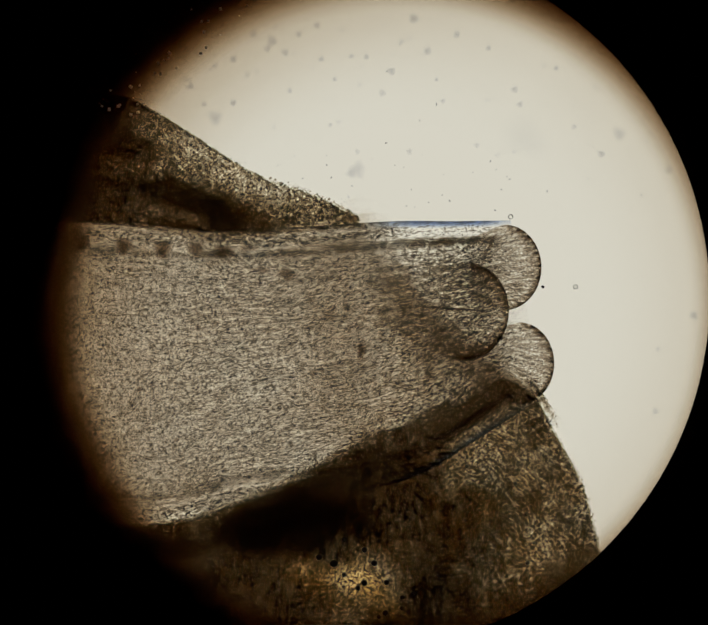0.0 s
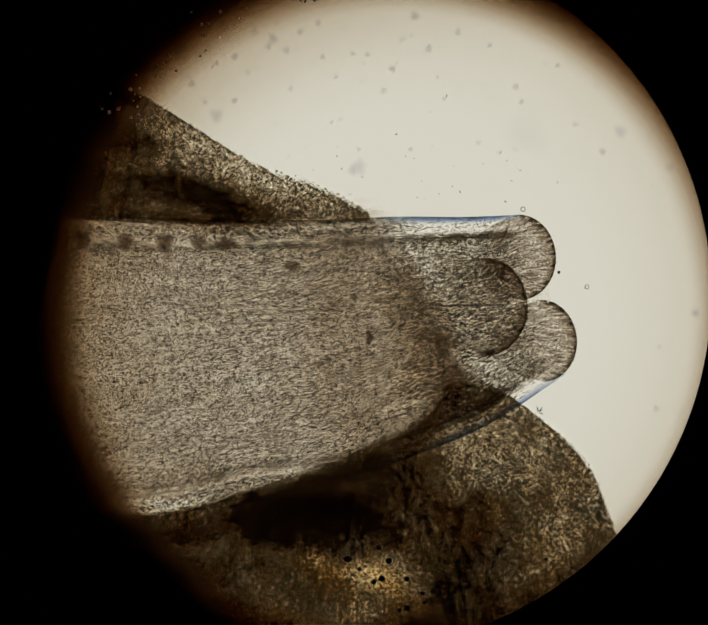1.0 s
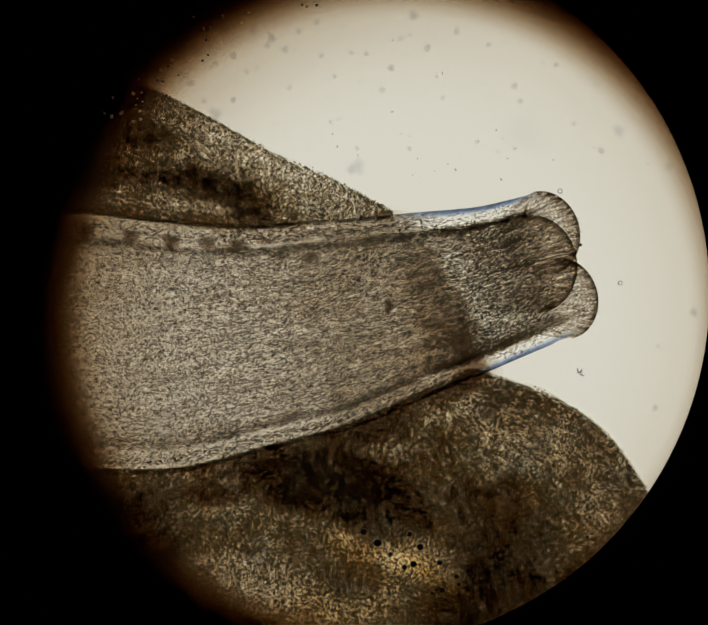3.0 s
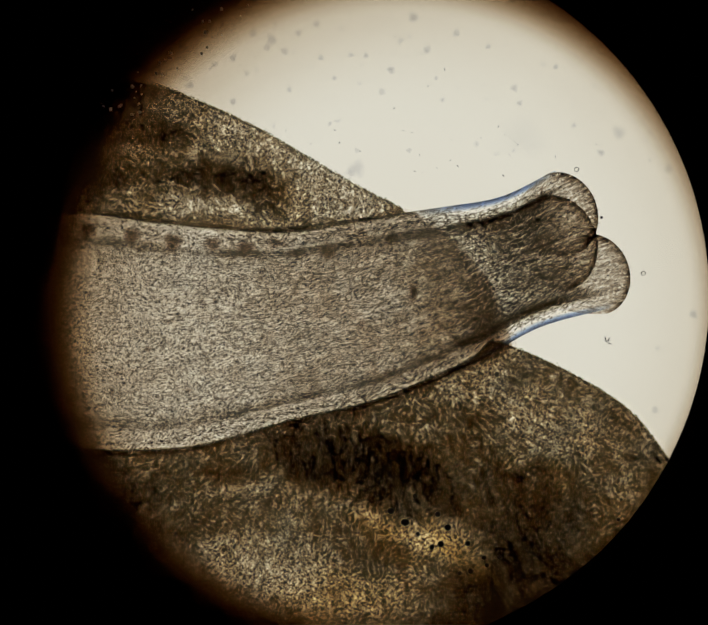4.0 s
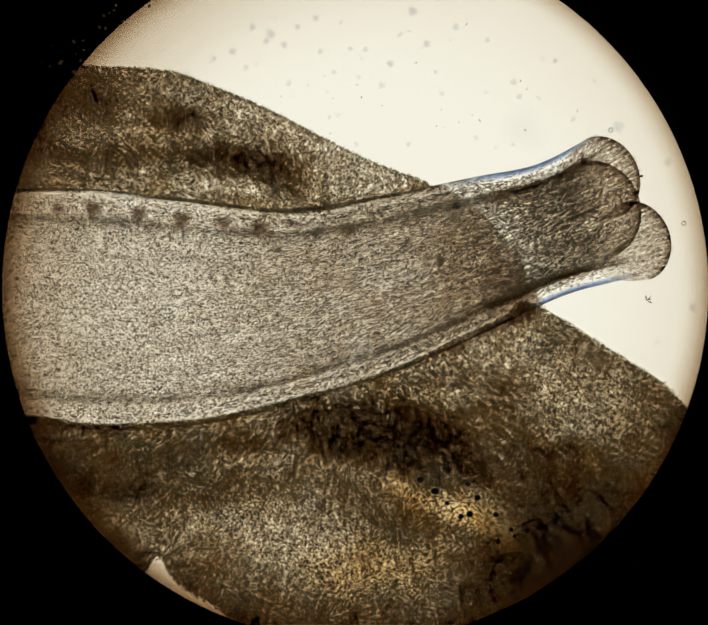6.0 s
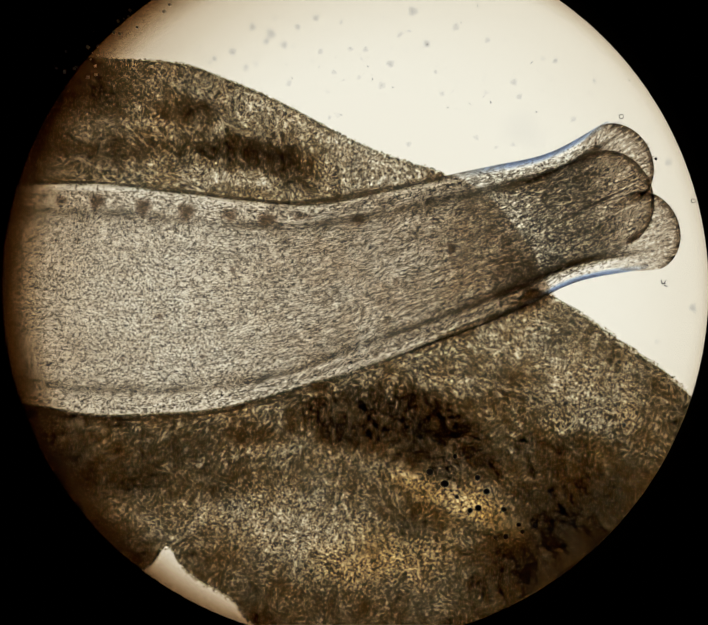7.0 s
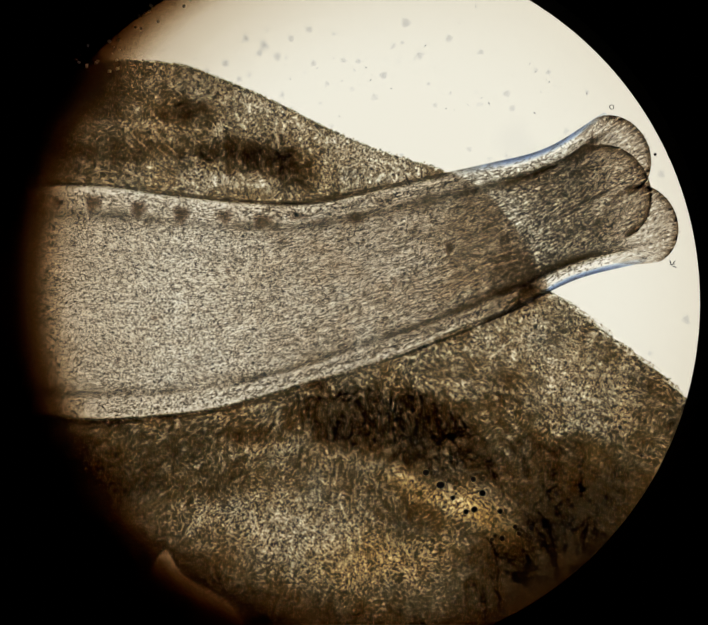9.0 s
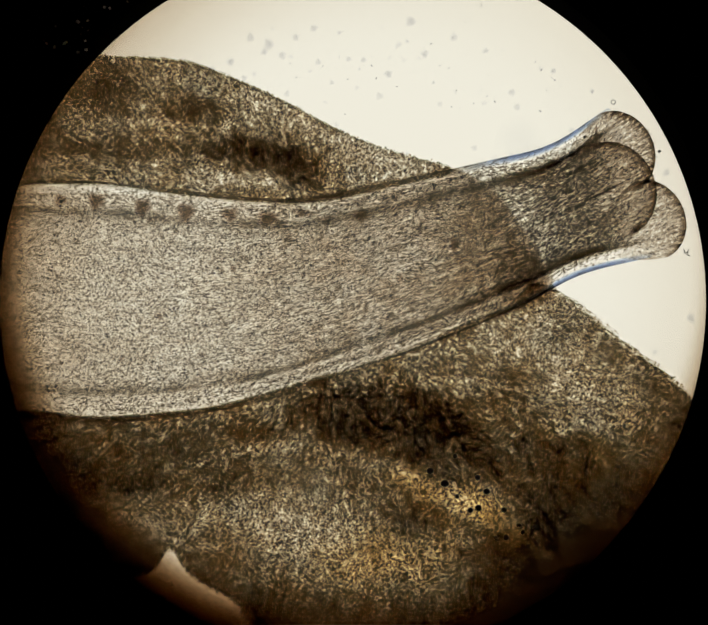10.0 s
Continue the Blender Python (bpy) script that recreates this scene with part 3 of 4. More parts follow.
upper_coil.at(8.5, [(-129.1, 86.7), (-49.4, 80.6), (3.8, 56.8), (31.9, 47.1), (-46.3, 66.5), (-13.5, 45.9), (-129.6, 43.7), (-90.8, 43.7), (-50.3, 39.5), (-12.2, 37.4)])
lower_coil.at(8.5, [(67.1, 5.2), (89.6, -9.3), (108.6, -24.5), (120.0, -36.6), (42.4, -56.0), (51.2, -67.0), (98.8, -47.8), (-62.1, -79.3), (-13.7, -140.0), (-130.4, -34.7), (-84.6, -37.5), (-44.7, -33.6), (-4.5, -23.4), (32.5, -9.8), (53.2, -1.1)])
film.at(8.5, [(31.9, 47.1), (57.7, 25.7), (67.1, 5.2), (-37.6, 37.8), (-3.1, 39.4), (-36.6, -32.1), (11.6, -17.3)])
upper_coil.at(9, [(-127.9, 89.6), (-48.5, 83.5), (4.4, 59.4), (32.9, 49.9), (-45.2, 69.3), (-12.5, 48.6), (-128.4, 46.4), (-89.7, 46.4), (-49.2, 42.1), (-11.2, 40.5)])
lower_coil.at(9, [(67.9, 7.8), (90.4, -7.0), (109.1, -21.8), (120.5, -33.9), (42.8, -53.4), (51.7, -64.3), (99.3, -45.2), (-61.4, -76.8), (-13.2, -137.5), (-129.2, -32.0), (-83.6, -34.8), (-43.8, -30.8), (-3.8, -20.4), (33.1, -6.8), (53.9, 2.0)])
film.at(9, [(32.9, 49.9), (58.5, 28.3), (67.9, 7.8), (-36.5, 40.6), (-2.1, 42.4), (-35.8, -29.2), (12.3, -14.4)])
upper_coil.at(9.5, [(-126.7, 92.7), (-46.7, 86.6), (5.9, 62.2), (34.9, 52.9), (-43.1, 72.3), (-10.6, 51.4), (-127.8, 49.3), (-88.5, 49.2), (-47.6, 45.0), (-9.2, 43.6)])
lower_coil.at(9.5, [(69.7, 10.6), (92.1, -4.5), (110.6, -19.0), (122.0, -31.1), (44.3, -50.6), (53.1, -61.5), (100.7, -42.5), (-59.8, -74.1), (-11.3, -134.9), (-128.8, -29.1), (-83.0, -31.9), (-43.0, -28.0), (-2.7, -17.5), (34.4, -3.7), (55.4, 5.3)])
film.at(9.5, [(34.9, 52.9), (60.2, 31.1), (69.7, 10.6), (-34.8, 43.5), (-0.1, 45.5), (-34.9, -26.3), (13.5, -11.4)])
upper_coil.at(10, [(-128.4, 90.2), (-48.1, 84.1), (4.1, 59.5), (33.6, 50.4), (-44.4, 69.7), (-12.0, 48.7), (-129.8, 46.6), (-90.3, 46.6), (-49.2, 42.3), (-10.6, 40.9)])
lower_coil.at(10, [(68.2, 7.9), (90.5, -7.6), (108.7, -21.7), (120.1, -33.9), (42.4, -53.3), (51.2, -64.3), (98.8, -45.3), (-61.5, -77.0), (-12.9, -137.8), (-130.9, -31.8), (-85.0, -34.6), (-45.0, -30.6), (-4.6, -20.1), (32.5, -6.2), (53.7, 2.9)])
film.at(10, [(33.6, 50.4), (58.6, 28.4), (68.2, 7.9), (-36.3, 40.8), (-1.5, 43.1), (-36.9, -29.0), (11.5, -13.9)])
UPPER_LIP = [(0, 49.2, 16.0, 0), (0.5, 53.8, 16.5, 1.5), (1, 53.5, 18.4, 3), (1.5, 55.8, 20.1, 9.0), (2, 55.0, 23.7, 15), (2.5, 58.1, 24.1, 12), (4, 67.8, 33.0, 19), (4.5, 71.3, 36.0, 20), (5, 75.9, 38.7, 21.0), (5.5, 79.0, 40.6, 22), (7, 86.1, 46.9, 24), (7.5, 87.0, 48.5, 24.333333333333332), (8.5, 87.1, 50.7, 25), (9, 87.7, 53.8, 25.333333333333336), (9.5, 89.1, 57.1, 25.666666666666664), (10, 87.3, 54.8, 26)]
LOWER_LIP = [(0, 53.9, -15.5, 0), (0.5, 59.8, -13.0, 2.5), (1, 60.9, -9.0, 5), (1.5, 65.5, -3.8, 11.5), (2, 67.0, 3.3, 18), (2.5, 65.8, 2.8, 15), (4, 78.8, 13.2, 19), (4.5, 82.4, 16.3, 20), (5, 87.1, 18.7, 21.0), (5.5, 90.2, 20.3, 22), (7, 95.3, 25.2, 24), (7.5, 96.0, 26.5, 24.333333333333332), (8.5, 95.9, 28.4, 25), (9, 97.1, 31.6, 25.333333333333336), (9.5, 99.1, 34.9, 25.666666666666664), (10, 97.9, 32.6, 26)]
MIDDLE_LIP = [(0, 35.7, 1.5, -5), (0.5, 40.9, 1.1, -2.5), (1, 41.4, 2.1, 0), (1.5, 47.4, 5.8, 6.0), (2, 50.3, 11.4, 12), (2.5, 54.0, 13.3, 12), (4, 64.5, 23.0, 19), (4.5, 68.2, 25.9, 20), (5, 73.0, 28.5, 21.0), (5.5, 76.1, 30.2, 22), (7, 82.8, 35.4, 24), (7.5, 83.7, 36.7, 24.333333333333332), (8.5, 83.9, 38.6, 25), (9, 84.5, 41.5, 25.333333333333336), (9.5, 86.0, 44.6, 25.666666666666664), (10, 84.3, 42.0, 26)]
UPPER_OUTLINE = [(-134.2, 81.2), (-109.9, 80.2), (-88.7, 79.0), (-68.9, 77.9), (-58.3, 75.2), (-34.0, 64.5), (-6.2, 49.0), (7.0, 42.2), (18.4, 36.1), (2.4, 32.8), (-21.9, 29.1), (-43.1, 29.9), (-65.9, 31.9), (-88.7, 34.9), (-111.5, 34.5), (-134.2, 34.0)]
LOWER_OUTLINE = [(48.7, -6.4), (57.9, -9.1), (67.0, -12.9), (78.4, -18.5), (89.0, -24.8), (98.1, -32.2), (110.6, -48.6), (122.4, -65.3), (130.0, -98.7), (78.4, -124.5), (-21.9, -130.6), (-45.6, -118.3), (-53.1, -109.4), (-66.8, -101.0), (-72.9, -91.4), (-79.0, -98.7), (-89.6, -100.2), (-119.1, -91.1), (-134.2, -68.4), (-134.2, -41.3), (-108.4, -41.5), (-88.7, -44.5), (-58.3, -43.7), (-40.1, -40.0), (-20.3, -33.9), (10.0, -26.1), (40.4, -13.1)]
FILM_OUTLINE = [(18.4, 36.7), (34.3, 28.8), (47.7, 13.7), (53.3, -0.0), (55.3, -9.4), (40.4, -15.2), (10.0, -28.1), (-20.3, -35.7), (-40.1, -41.8), (-80.0, -47.0), (-200.0, -44.0), (-420.0, -42.0), (-420.0, 36.0), (-200.0, 36.0), (-80.0, 34.0), (-46.2, 31.3), (-21.9, 30.4), (2.4, 34.2)]
UPPER_ORGANS = [(-44.5, 46.2, 19.5, 5.4, -7, 1.9), (-29.0, 41.5, 6.4, 7.6, 20, 1.5), (-63.0, 61.2, 11.5, 4.8, -4, 1.4), (-84.1, 47.8, 18.0, 4.5, 0, 1.0), (-0.6, 41.0, 19.5, 10.5, -30, -0.55), (-47.7, 37.9, 21.0, 2.7, 0, -0.7), (-24.9, 56.2, 19.5, 4.5, -28, -0.5), (-88.7, 68.3, 9.0, 9.0, 0, 0.8), (-46.2, 63.0, 9.0, 6.0, 0, -0.4)]
LOWER_MASSES = [(75.0, -78.0, 45.0, 32.0, -20, 0.8), (-0.5, -46.8, 26.5, 11.0, -6, 2.1), (23.5, -52.0, 19.0, 10.0, -32, 1.6), (15.0, -61.5, 9.0, 5.0, -35, 1.0), (57.1, -57.7, 22.5, 9.0, -28, 0.7), (41.9, -34.9, 18.0, 7.5, -10, 0.5), (48.0, -89.6, 16.5, 6.8, -30, 0.8), (61.7, -81.3, 16.5, 9.3, -30, 1.6)]
STAINS = [(29.7, -71.4, 14.2, 7.8, -35, 0.75), (39.4, -78.7, 15.0, 8.2, -40, 0.75), (46.5, -85.8, 11.2, 7.5, -35, 0.6), (10.0, -66.1, 14.2, 6.3, -15, 0.6), (17.6, -74.4, 16.5, 8.2, -20, 0.5), (5.5, -89.6, 24.0, 11.2, -10, 0.5), (-12.8, -95.7, 21.0, 11.2, 0, 0.4), (70.8, -51.6, 12.0, 7.5, -30, 0.35)]
LOWER_ORGANS = [(36.5, -75.0, 14.2, 8.7, -38, -1.4), (17.6, -69.0, 16.5, 4.8, -26, -1.15), (-22.5, -87.5, 34.0, 15.5, -12, -1.05), (-68.9, -82.0, 18.0, 10.5, 0, -0.5), (-91.7, -62.3, 22.5, 10.5, 0, 0.8), (-53.8, -54.7, 24.0, 4.5, 10, 0.8), (67.7, -34.9, 22.5, 12.0, -20, -0.7), (92.0, -59.2, 9.0, 10.5, 0, -0.9), (14.6, -92.6, 13.5, 10.5, 40, -0.5), (7.0, -79.0, 9.0, 6.0, 0, 0.7), (41.9, -21.3, 16.5, 6.8, 30, -0.6), (41.9, -97.2, 13.5, 9.0, 0, 1.3), (-65.9, -68.4, 24.0, 6.0, 0, 0.6), (-34.0, -56.2, 21.0, 3.8, 5, -0.4)]
FILM_ORGANS = [(41.9, 15.2, 24.0, 30.0, 0, 0.38), (48.7, -3.1, 11.2, 11.2, 0, 0.25), (20.0, 3.0, 68.0, 60.0, 0, 0.3)]
GRANULES = [(23.4, -57.4, 0.94), (30.9, -63.4, 1.02), (34.2, -67.9, 1.1), (24.2, -70.0, 0.85), (28.8, -74.4, 0.98), (31.8, -73.5, 1.1), (40.6, -73.5, 0.98), (45.9, -78.3, 0.81), (51.2, -78.3, 0.85), (37.9, -83.2, 0.77), (41.4, -82.5, 1.02), (15.2, -62.2, 1.1), (20.0, -66.0, 1.27), (78.9, -42.7, 0.68), (86.4, -52.0, 0.68), (92.1, -59.2, 0.68), (90.9, -65.7, 0.77), (46.9, -80.7, 0.77), (59.4, -38.2, 0.59)]
FOLDS = [(-97.6, 31.3, 3, 2.5, 1.0), (-86.5, 31.2, 3.2, 3.4, 1.6), (-71.7, 29.8, 3.4, 3.4, 1.6), (-58.4, 28.4, 3.4, 3.6, 1.6), (-45.7, 27.9, 3, 3, 1.3), (-35.2, 27.1, 4, 2.5, 1.5), (-25.4, 28.4, 4, 1.8, 0.8), (17.8, 6.7, 1.6, 3.2, 1.3), (-9.5, 23.7, 3.5, 2.2, 1.0), (-19.6, 23.8, 4, 1.5, 0.7), (-44.9, 6.4, 1.2, 1.2, 0.8), (-66.5, -11.4, 1.2, 1.2, 0.9), (-69.5, 23.9, 1, 1, 1.0), (1.0, -2.6, 1.5, 2, 0.6), (-78.4, -29.2, 1.2, 1.2, 0.7), (-53.3, -26.0, 1.3, 1, 0.6)]
BUBBLE_A = [(0, 51.1, 32.6), (0.5, 55.3, 32.7), (1, 54.7, 34.2), (1.5, 57.8, 35.9), (2, 57.9, 39.4), (2.5, 62.4, 38.2), (4, 72.9, 47.7), (4.5, 75.4, 50.7), (5, 79.6, 53.8), (5.5, 82.1, 56.1), (7, 87.7, 62.8), (7.5, 88.0, 64.4), (8.5, 87.0, 66.8), (9, 87.1, 70.1), (9.5, 88.1, 73.4), (10, 85.8, 71.3)]
BUBBLE_B = [(0, 72.4, 9.6), (0.5, 76.5, 8.5), (1, 75.7, 8.7), (1.5, 79.0, 8.7), (2, 79.1, 10.4), (2.5, 82.5, 9.0), (4, 94.8, 13.6), (4.5, 98.4, 16.3), (5, 103.1, 20.6), (5.5, 106.2, 24.0), (7, 111.3, 35.1), (7.5, 112.8, 37.0), (8.5, 114.1, 39.9), (9, 115.4, 43.5), (9.5, 117.6, 47.3), (10, 116.4, 45.5)]
SPECK = [(0, 61.6, 9.6), (0.5, 66.4, 10.8), (1, 66.4, 13.5), (1.5, 69.1, 16.4), (2, 68.7, 21.0), (2.5, 70.7, 20.0), (4, 81.0, 31.9), (4.5, 84.6, 35.0), (5, 89.0, 38.1), (5.5, 91.7, 40.4), (7, 99.0, 48.9), (7.5, 100.1, 50.1), (8.5, 100.8, 51.7), (9, 101.3, 54.6), (9.5, 102.7, 57.6), (10, 100.9, 55.1)]
STAR = [(0, 63.8, -34.8), (0.5, 64.4, -34.1), (1, 60.1, -32.0), (1.5, 61.9, -29.5), (2, 60.6, -25.2), (2.5, 66.5, -23.6), (4, 83.0, -8.6), (4.5, 86.2, -5.5), (5, 90.9, -2.1), (5.5, 93.9, 0.3), (7, 101.6, 8.0), (7.5, 103.3, 10.4), (8.5, 104.9, 14.2), (9, 107.0, 18.5), (9.5, 110.1, 22.9), (10, 109.8, 21.8)]
CRUMBS = [(0, 0, 0), (1, 3, 2), (2.5, 2, 8), (4.5, 4, 13), (5.5, 8, 20), (7, 14, 30), (10, 16, 34)]
DUST_SPOTS = [(13.2, 88.8, 1.7, 0.333), (-44.1, 93.2, 1.7, 0.296), (-50.7, 90.7, 1.28, 0.222), (26.4, 96.0, 1.7, 0.259), (4.2, 94.0, 1.28, 0.222), (-12.2, 93.2, 1.28, 0.222), (73.1, 89.9, 1.28, 0.259), (58.0, 82.2, 1.7, 0.222), (0.9, 53.0, 3.84, 0.204), (-1.5, 51.7, 2.13, 0.185), (89.5, 58.8, 1.49, 0.259), (96.0, 66.1, 2.98, 0.185), (19.8, 59.6, 1.28, 0.222), (44.4, 62.0, 1.28, 0.148), (29.6, 85.8, 1.07, 0.185), (-7.3, 85.8, 1.28, 0.185), (-23.6, 81.7, 1.28, 0.185), (-30.2, 99.7, 2.13, 0.259), (-31.8, 97.0, 1.7, 0.259), (-44.1, 77.3, 1.49, 0.333), (-50.7, 71.9, 2.98, 0.222)]
DUST_FLECKS = [(21.4, 107.9, 2.13, 0.296), (37.0, 102.2, 1.92, 0.222), (10.0, 80.9, 1.7, 0.185), (60.0, 76.8, 1.49, 0.185), (79.6, 68.6, 1.28, 0.148), (123.1, 0.1, 1.7, 0.259), (110.0, -12.1, 1.07, 0.185), (109.1, -34.7, 1.92, 0.148), (61.6, 64.5, 8.52, 0.052), (-36.8, 102.2, 1.7, 0.222), (-20.4, 102.2, 1.49, 0.222), (-59.7, 83.3, 1.92, 0.259), (-54.8, 76.8, 1.28, 0.222), (-13.8, 105.5, 1.7, 0.222), (48.5, 97.3, 1.28, 0.185), (114.1, 53.0, 1.7, 0.185), (-25.3, 95.6, 1.92, 0.222), (-39.2, 87.4, 1.28, 0.185), (0.9, 59.6, 1.07, 0.185), (-2.3, 43.2, 0.85, 0.111)]
# </tables>
# the film's left part is added shade: bunched while the head is in, stretched after
FILM_SHARE = {0: 0.43, 0.5: 0.43, 1: 0.43, 1.5: 0.43, 2: 0.44, 2.5: 0.5, 4: 0.86}
for t, marks in film.marks.items():
    for i, edge in ((3, 0), (4, 0), (5, 2), (6, 2)):
        marks[i, 0] = marks[edge, 0] + (marks[i, 0] - marks[edge, 0]) * FILM_SHARE.get(t, 1.0)
    # unseen far edge, moved so that the film darkens the worm less with time
    back = np.interp(t, [0, 2, 2.5, 4, 4.5, 5.5, 10], [-152, -152, -170, -330, -420, -490, -510])
    film.marks[t] = np.vstack([marks, [(back, np.interp(t, [0, 4.5, 10], [31, 33, 42])), (back, np.interp(t, [0, 4.5, 10], [-68, -44, -34]))]])


def clip(poly, axis, limit, sign):
    out = []
    for a, b in zip(poly, poly[1:] + poly[:1]):
        da, db = sign * (a[axis] - limit), sign * (b[axis] - limit)
        if da <= 0:
            out.append(a)
        if (da < 0 < db) or (db < 0 < da):
            f = da / (da - db)
            out.append((a[0] + f * (b[0] - a[0]), a[1] + f * (b[1] - a[1])))
    return out


def rounded(outline, k=4):
    pts = list(outline)
    ring = [np.array(pts[i % len(pts)], float) for i in range(-1, len(pts) + 2)]
    out = []
    for i in range(len(pts)):
        a, b, c, d = ring[i:i + 4]
        for f in np.arange(k) / k:
            q = 0.5 * (2 * b + (c - a) * f + (2 * a - 5 * b + 4 * c - d) * f ** 2 + (3 * b - a - 3 * c + d) * f ** 3)
            out.append((float(q[0]), float(q[1])))
    return out


def edge_distance(p, ring):
    a = np.array(ring)
    b = np.roll(a, -1, 0)
    d = b - a
    f = np.clip(((p - a) * d).sum(1) / np.maximum((d * d).sum(1), 1e-9), 0, 1)
    return float(np.sqrt((((a + d * f[:, None]) - p) ** 2).sum(1).min()))


LAP = 1.2  # how far the pieces of tissue overlap


def build_sheet(parent, sheet, outline, pitch, zc, high, density, name, grains, rng, material, lap=1.4):
    """Fills an outline with overlapping tapered pieces of tissue that follow the sheet's warp."""
    ring = rounded(outline)
    lo, hi = np.min(ring, 0), np.max(ring, 0)
    warps = {t: sheet.warp(t) for t in sheet.marks}
    made = []
    reach = pitch * lap
    nx, ny = int((hi[0] - lo[0]) / pitch) + 2, int((hi[1] - lo[1]) / pitch) + 2
    for i in range(nx):
        for j in range(ny):
            cx, cy = lo[0] + i * pitch, lo[1] + j * pitch
            if cx > 150 or cy < -130:
                continue
            verts, faces, cell, rest, load, index = [], [], [], [], [], {}
            sub, known = reach / 4, {}

            def vert(x, y, side):
                key = (round(x, 3), round(y, 3), side)
                if key not in index:
                    index[key] = len(verts)
                    if key[:2] not in known:
                        known[key[:2]] = (high * math.sqrt(min(1.0, edge_distance(np.array((x, y)), ring) / 14.0)) + 0.05, density(x, y))
                    h, depth = known[key[:2]]
                    verts.append((x - cx, y - cy, side * h))
                    cell.append((max(-1.0, min(1.0, (x - cx) / reach)), max(-1.0, min(1.0, (y - cy) / reach)), 0.0))
                    rest.append((x, y, 0.0))
                    load.append(depth / lap ** 2)
                return index[key]
            open_edges = set()
            for sx in range(8):
                for sy in range(8):
                    x0, y0 = cx - reach + sx * sub, cy - reach + sy * sub
                    mid = np.array((x0 + sub / 2, y0 + sub / 2))
                    if edge_distance(mid, ring) > 0.75 * sub:
                        poly = [(x0, y0), (x0 + sub, y0), (x0 + sub, y0 + sub), (x0, y0 + sub)] if inside([mid], ring)[0] else []
                    else:
                        poly = clip(clip(clip(clip(ring, 0, x0 + sub, 1), 0, x0, -1), 1, y0 + sub, 1), 1, y0, -1)
                    if len(poly) < 3:
                        continue
                    up, low = [], []
                    for p in poly:
                        q = vert(*p, 1)
                        if q not in up:
                            up.append(q)
                            low.append(vert(*p, -1))
                    if len(up) < 3:
                        continue
                    faces.append(up)
                    faces.append(low[::-1])
                    for k in range(len(up)):
                        e = (up[k], up[(k + 1) % len(up)], low[k], low[(k + 1) % len(up)])
                        back = (e[1], e[0], e[3], e[2])
                        if back in open_edges:
                            open_edges.discard(back)
                        else:
                            open_edges.add(e)
            if not faces:
                continue
            inner = [cx - reach + k * sub for k in range(1, 8)], [cy - reach + k * sub for k in range(1, 8)]
            for p, q, r, w in sorted(open_edges):
                a, b = rest[p], rest[q]
                if not any(abs(a[m] - g) < 2e-3 and abs(b[m] - g) < 2e-3 for m in (0, 1) for g in inner[m]):
                    faces.append((q, p, r, w))
            ob = piece(name, verts, faces, material, parent, cell=cell, rest=rest, load=load)
            z = zc + 0.25 * (i % 2) + 0.5 * (j % 2) + 0.02 * ((i * 7 + j * 3) % 5)
            rows = []
            c = np.array((cx, cy))
            for t in sorted(warps):
                g = warps[t]
                p = g(c)
                jac = np.stack([(g(c + (2, 0)) - g(c - (2, 0))) / 4, (g(c + (0, 2)) - g(c - (0, 2))) / 4], 1)
                rows.append((t, pose(p[0] * MM, p[1] * MM, z * MM, 0, 0, turn_of(jac))))
            MOVES.append((ob, rows))
            made.append((ob, cx, cy))
            spots = [(cx + p * reach, cy + q * reach) for p, q in scatter(rng, int(grains * pitch * pitch))]
            if spots:
                keep = inside(spots, ring)
                spots = [(x - cx, y - cy) for (x, y), k in zip(spots, keep) if k]
            flakes(ob, "grain_layer", spots, rng, 0.28, 0.62, 2.5, COIL_GRAIN)
    # a fuzz of granules along the margin
    fuzz, centres = {}, np.array([m[1:3] for m in made])
    for (ax, ay), (bx, by) in zip(ring, ring[1:] + ring[:1]):
        for f in np.arange(0, 1, 0.13 / max(math.hypot(bx - ax, by - ay), 0.13)) if grains else ():
            x, y = ax + f * (bx - ax) + rng.gauss(0, 0.24), ay + f * (by - ay) + rng.gauss(0, 0.24)
            near = made[int(((centres - (x, y)) ** 2).sum(1).argmin())]
            fuzz.setdefault(near[0], []).append((x - near[1], y - near[2]))
    for ob, spots in fuzz.items():
        few = [q for q in spots if rng.random() < 0.03]
        flakes(ob, "bristle_layer", few, rng, 0.08, 0.13, 0.2, COIL_GRAIN, [rng.uniform(0, 3.1) for q in few], 11.0)
        flakes(ob, "margin_layer", spots, rng, 0.18, 0.46, 0.3, EDGE_GRAIN)
    return made


def nearest(made, x, y):
    return min(made, key=lambda m: (m[1] - x) ** 2 + (m[2] - y) ** 2)


def worm_place(t, u, v):
    top, bottom = WORM_LINES[t] if t != "rest" else WORM_REST
    return smooth_line(top, u) * (1 - v) / 2 + smooth_line(bottom, u) * (1 + v) / 2


def worm_density(u, v):
    return float(np.interp(u, [0, 0.25, 0.5, 0.66, 0.78, 0.9, 0.94, 0.98, 1.0], [0.28, 0.26, 0.29, 0.42, 0.8, 0.9, 0.74, 0.14, 0.05]))


WORM_REST = [(np.array(a) + np.array(b)) / 2 for a, b in zip(WORM_LINES[0], WORM_LINES[10])]


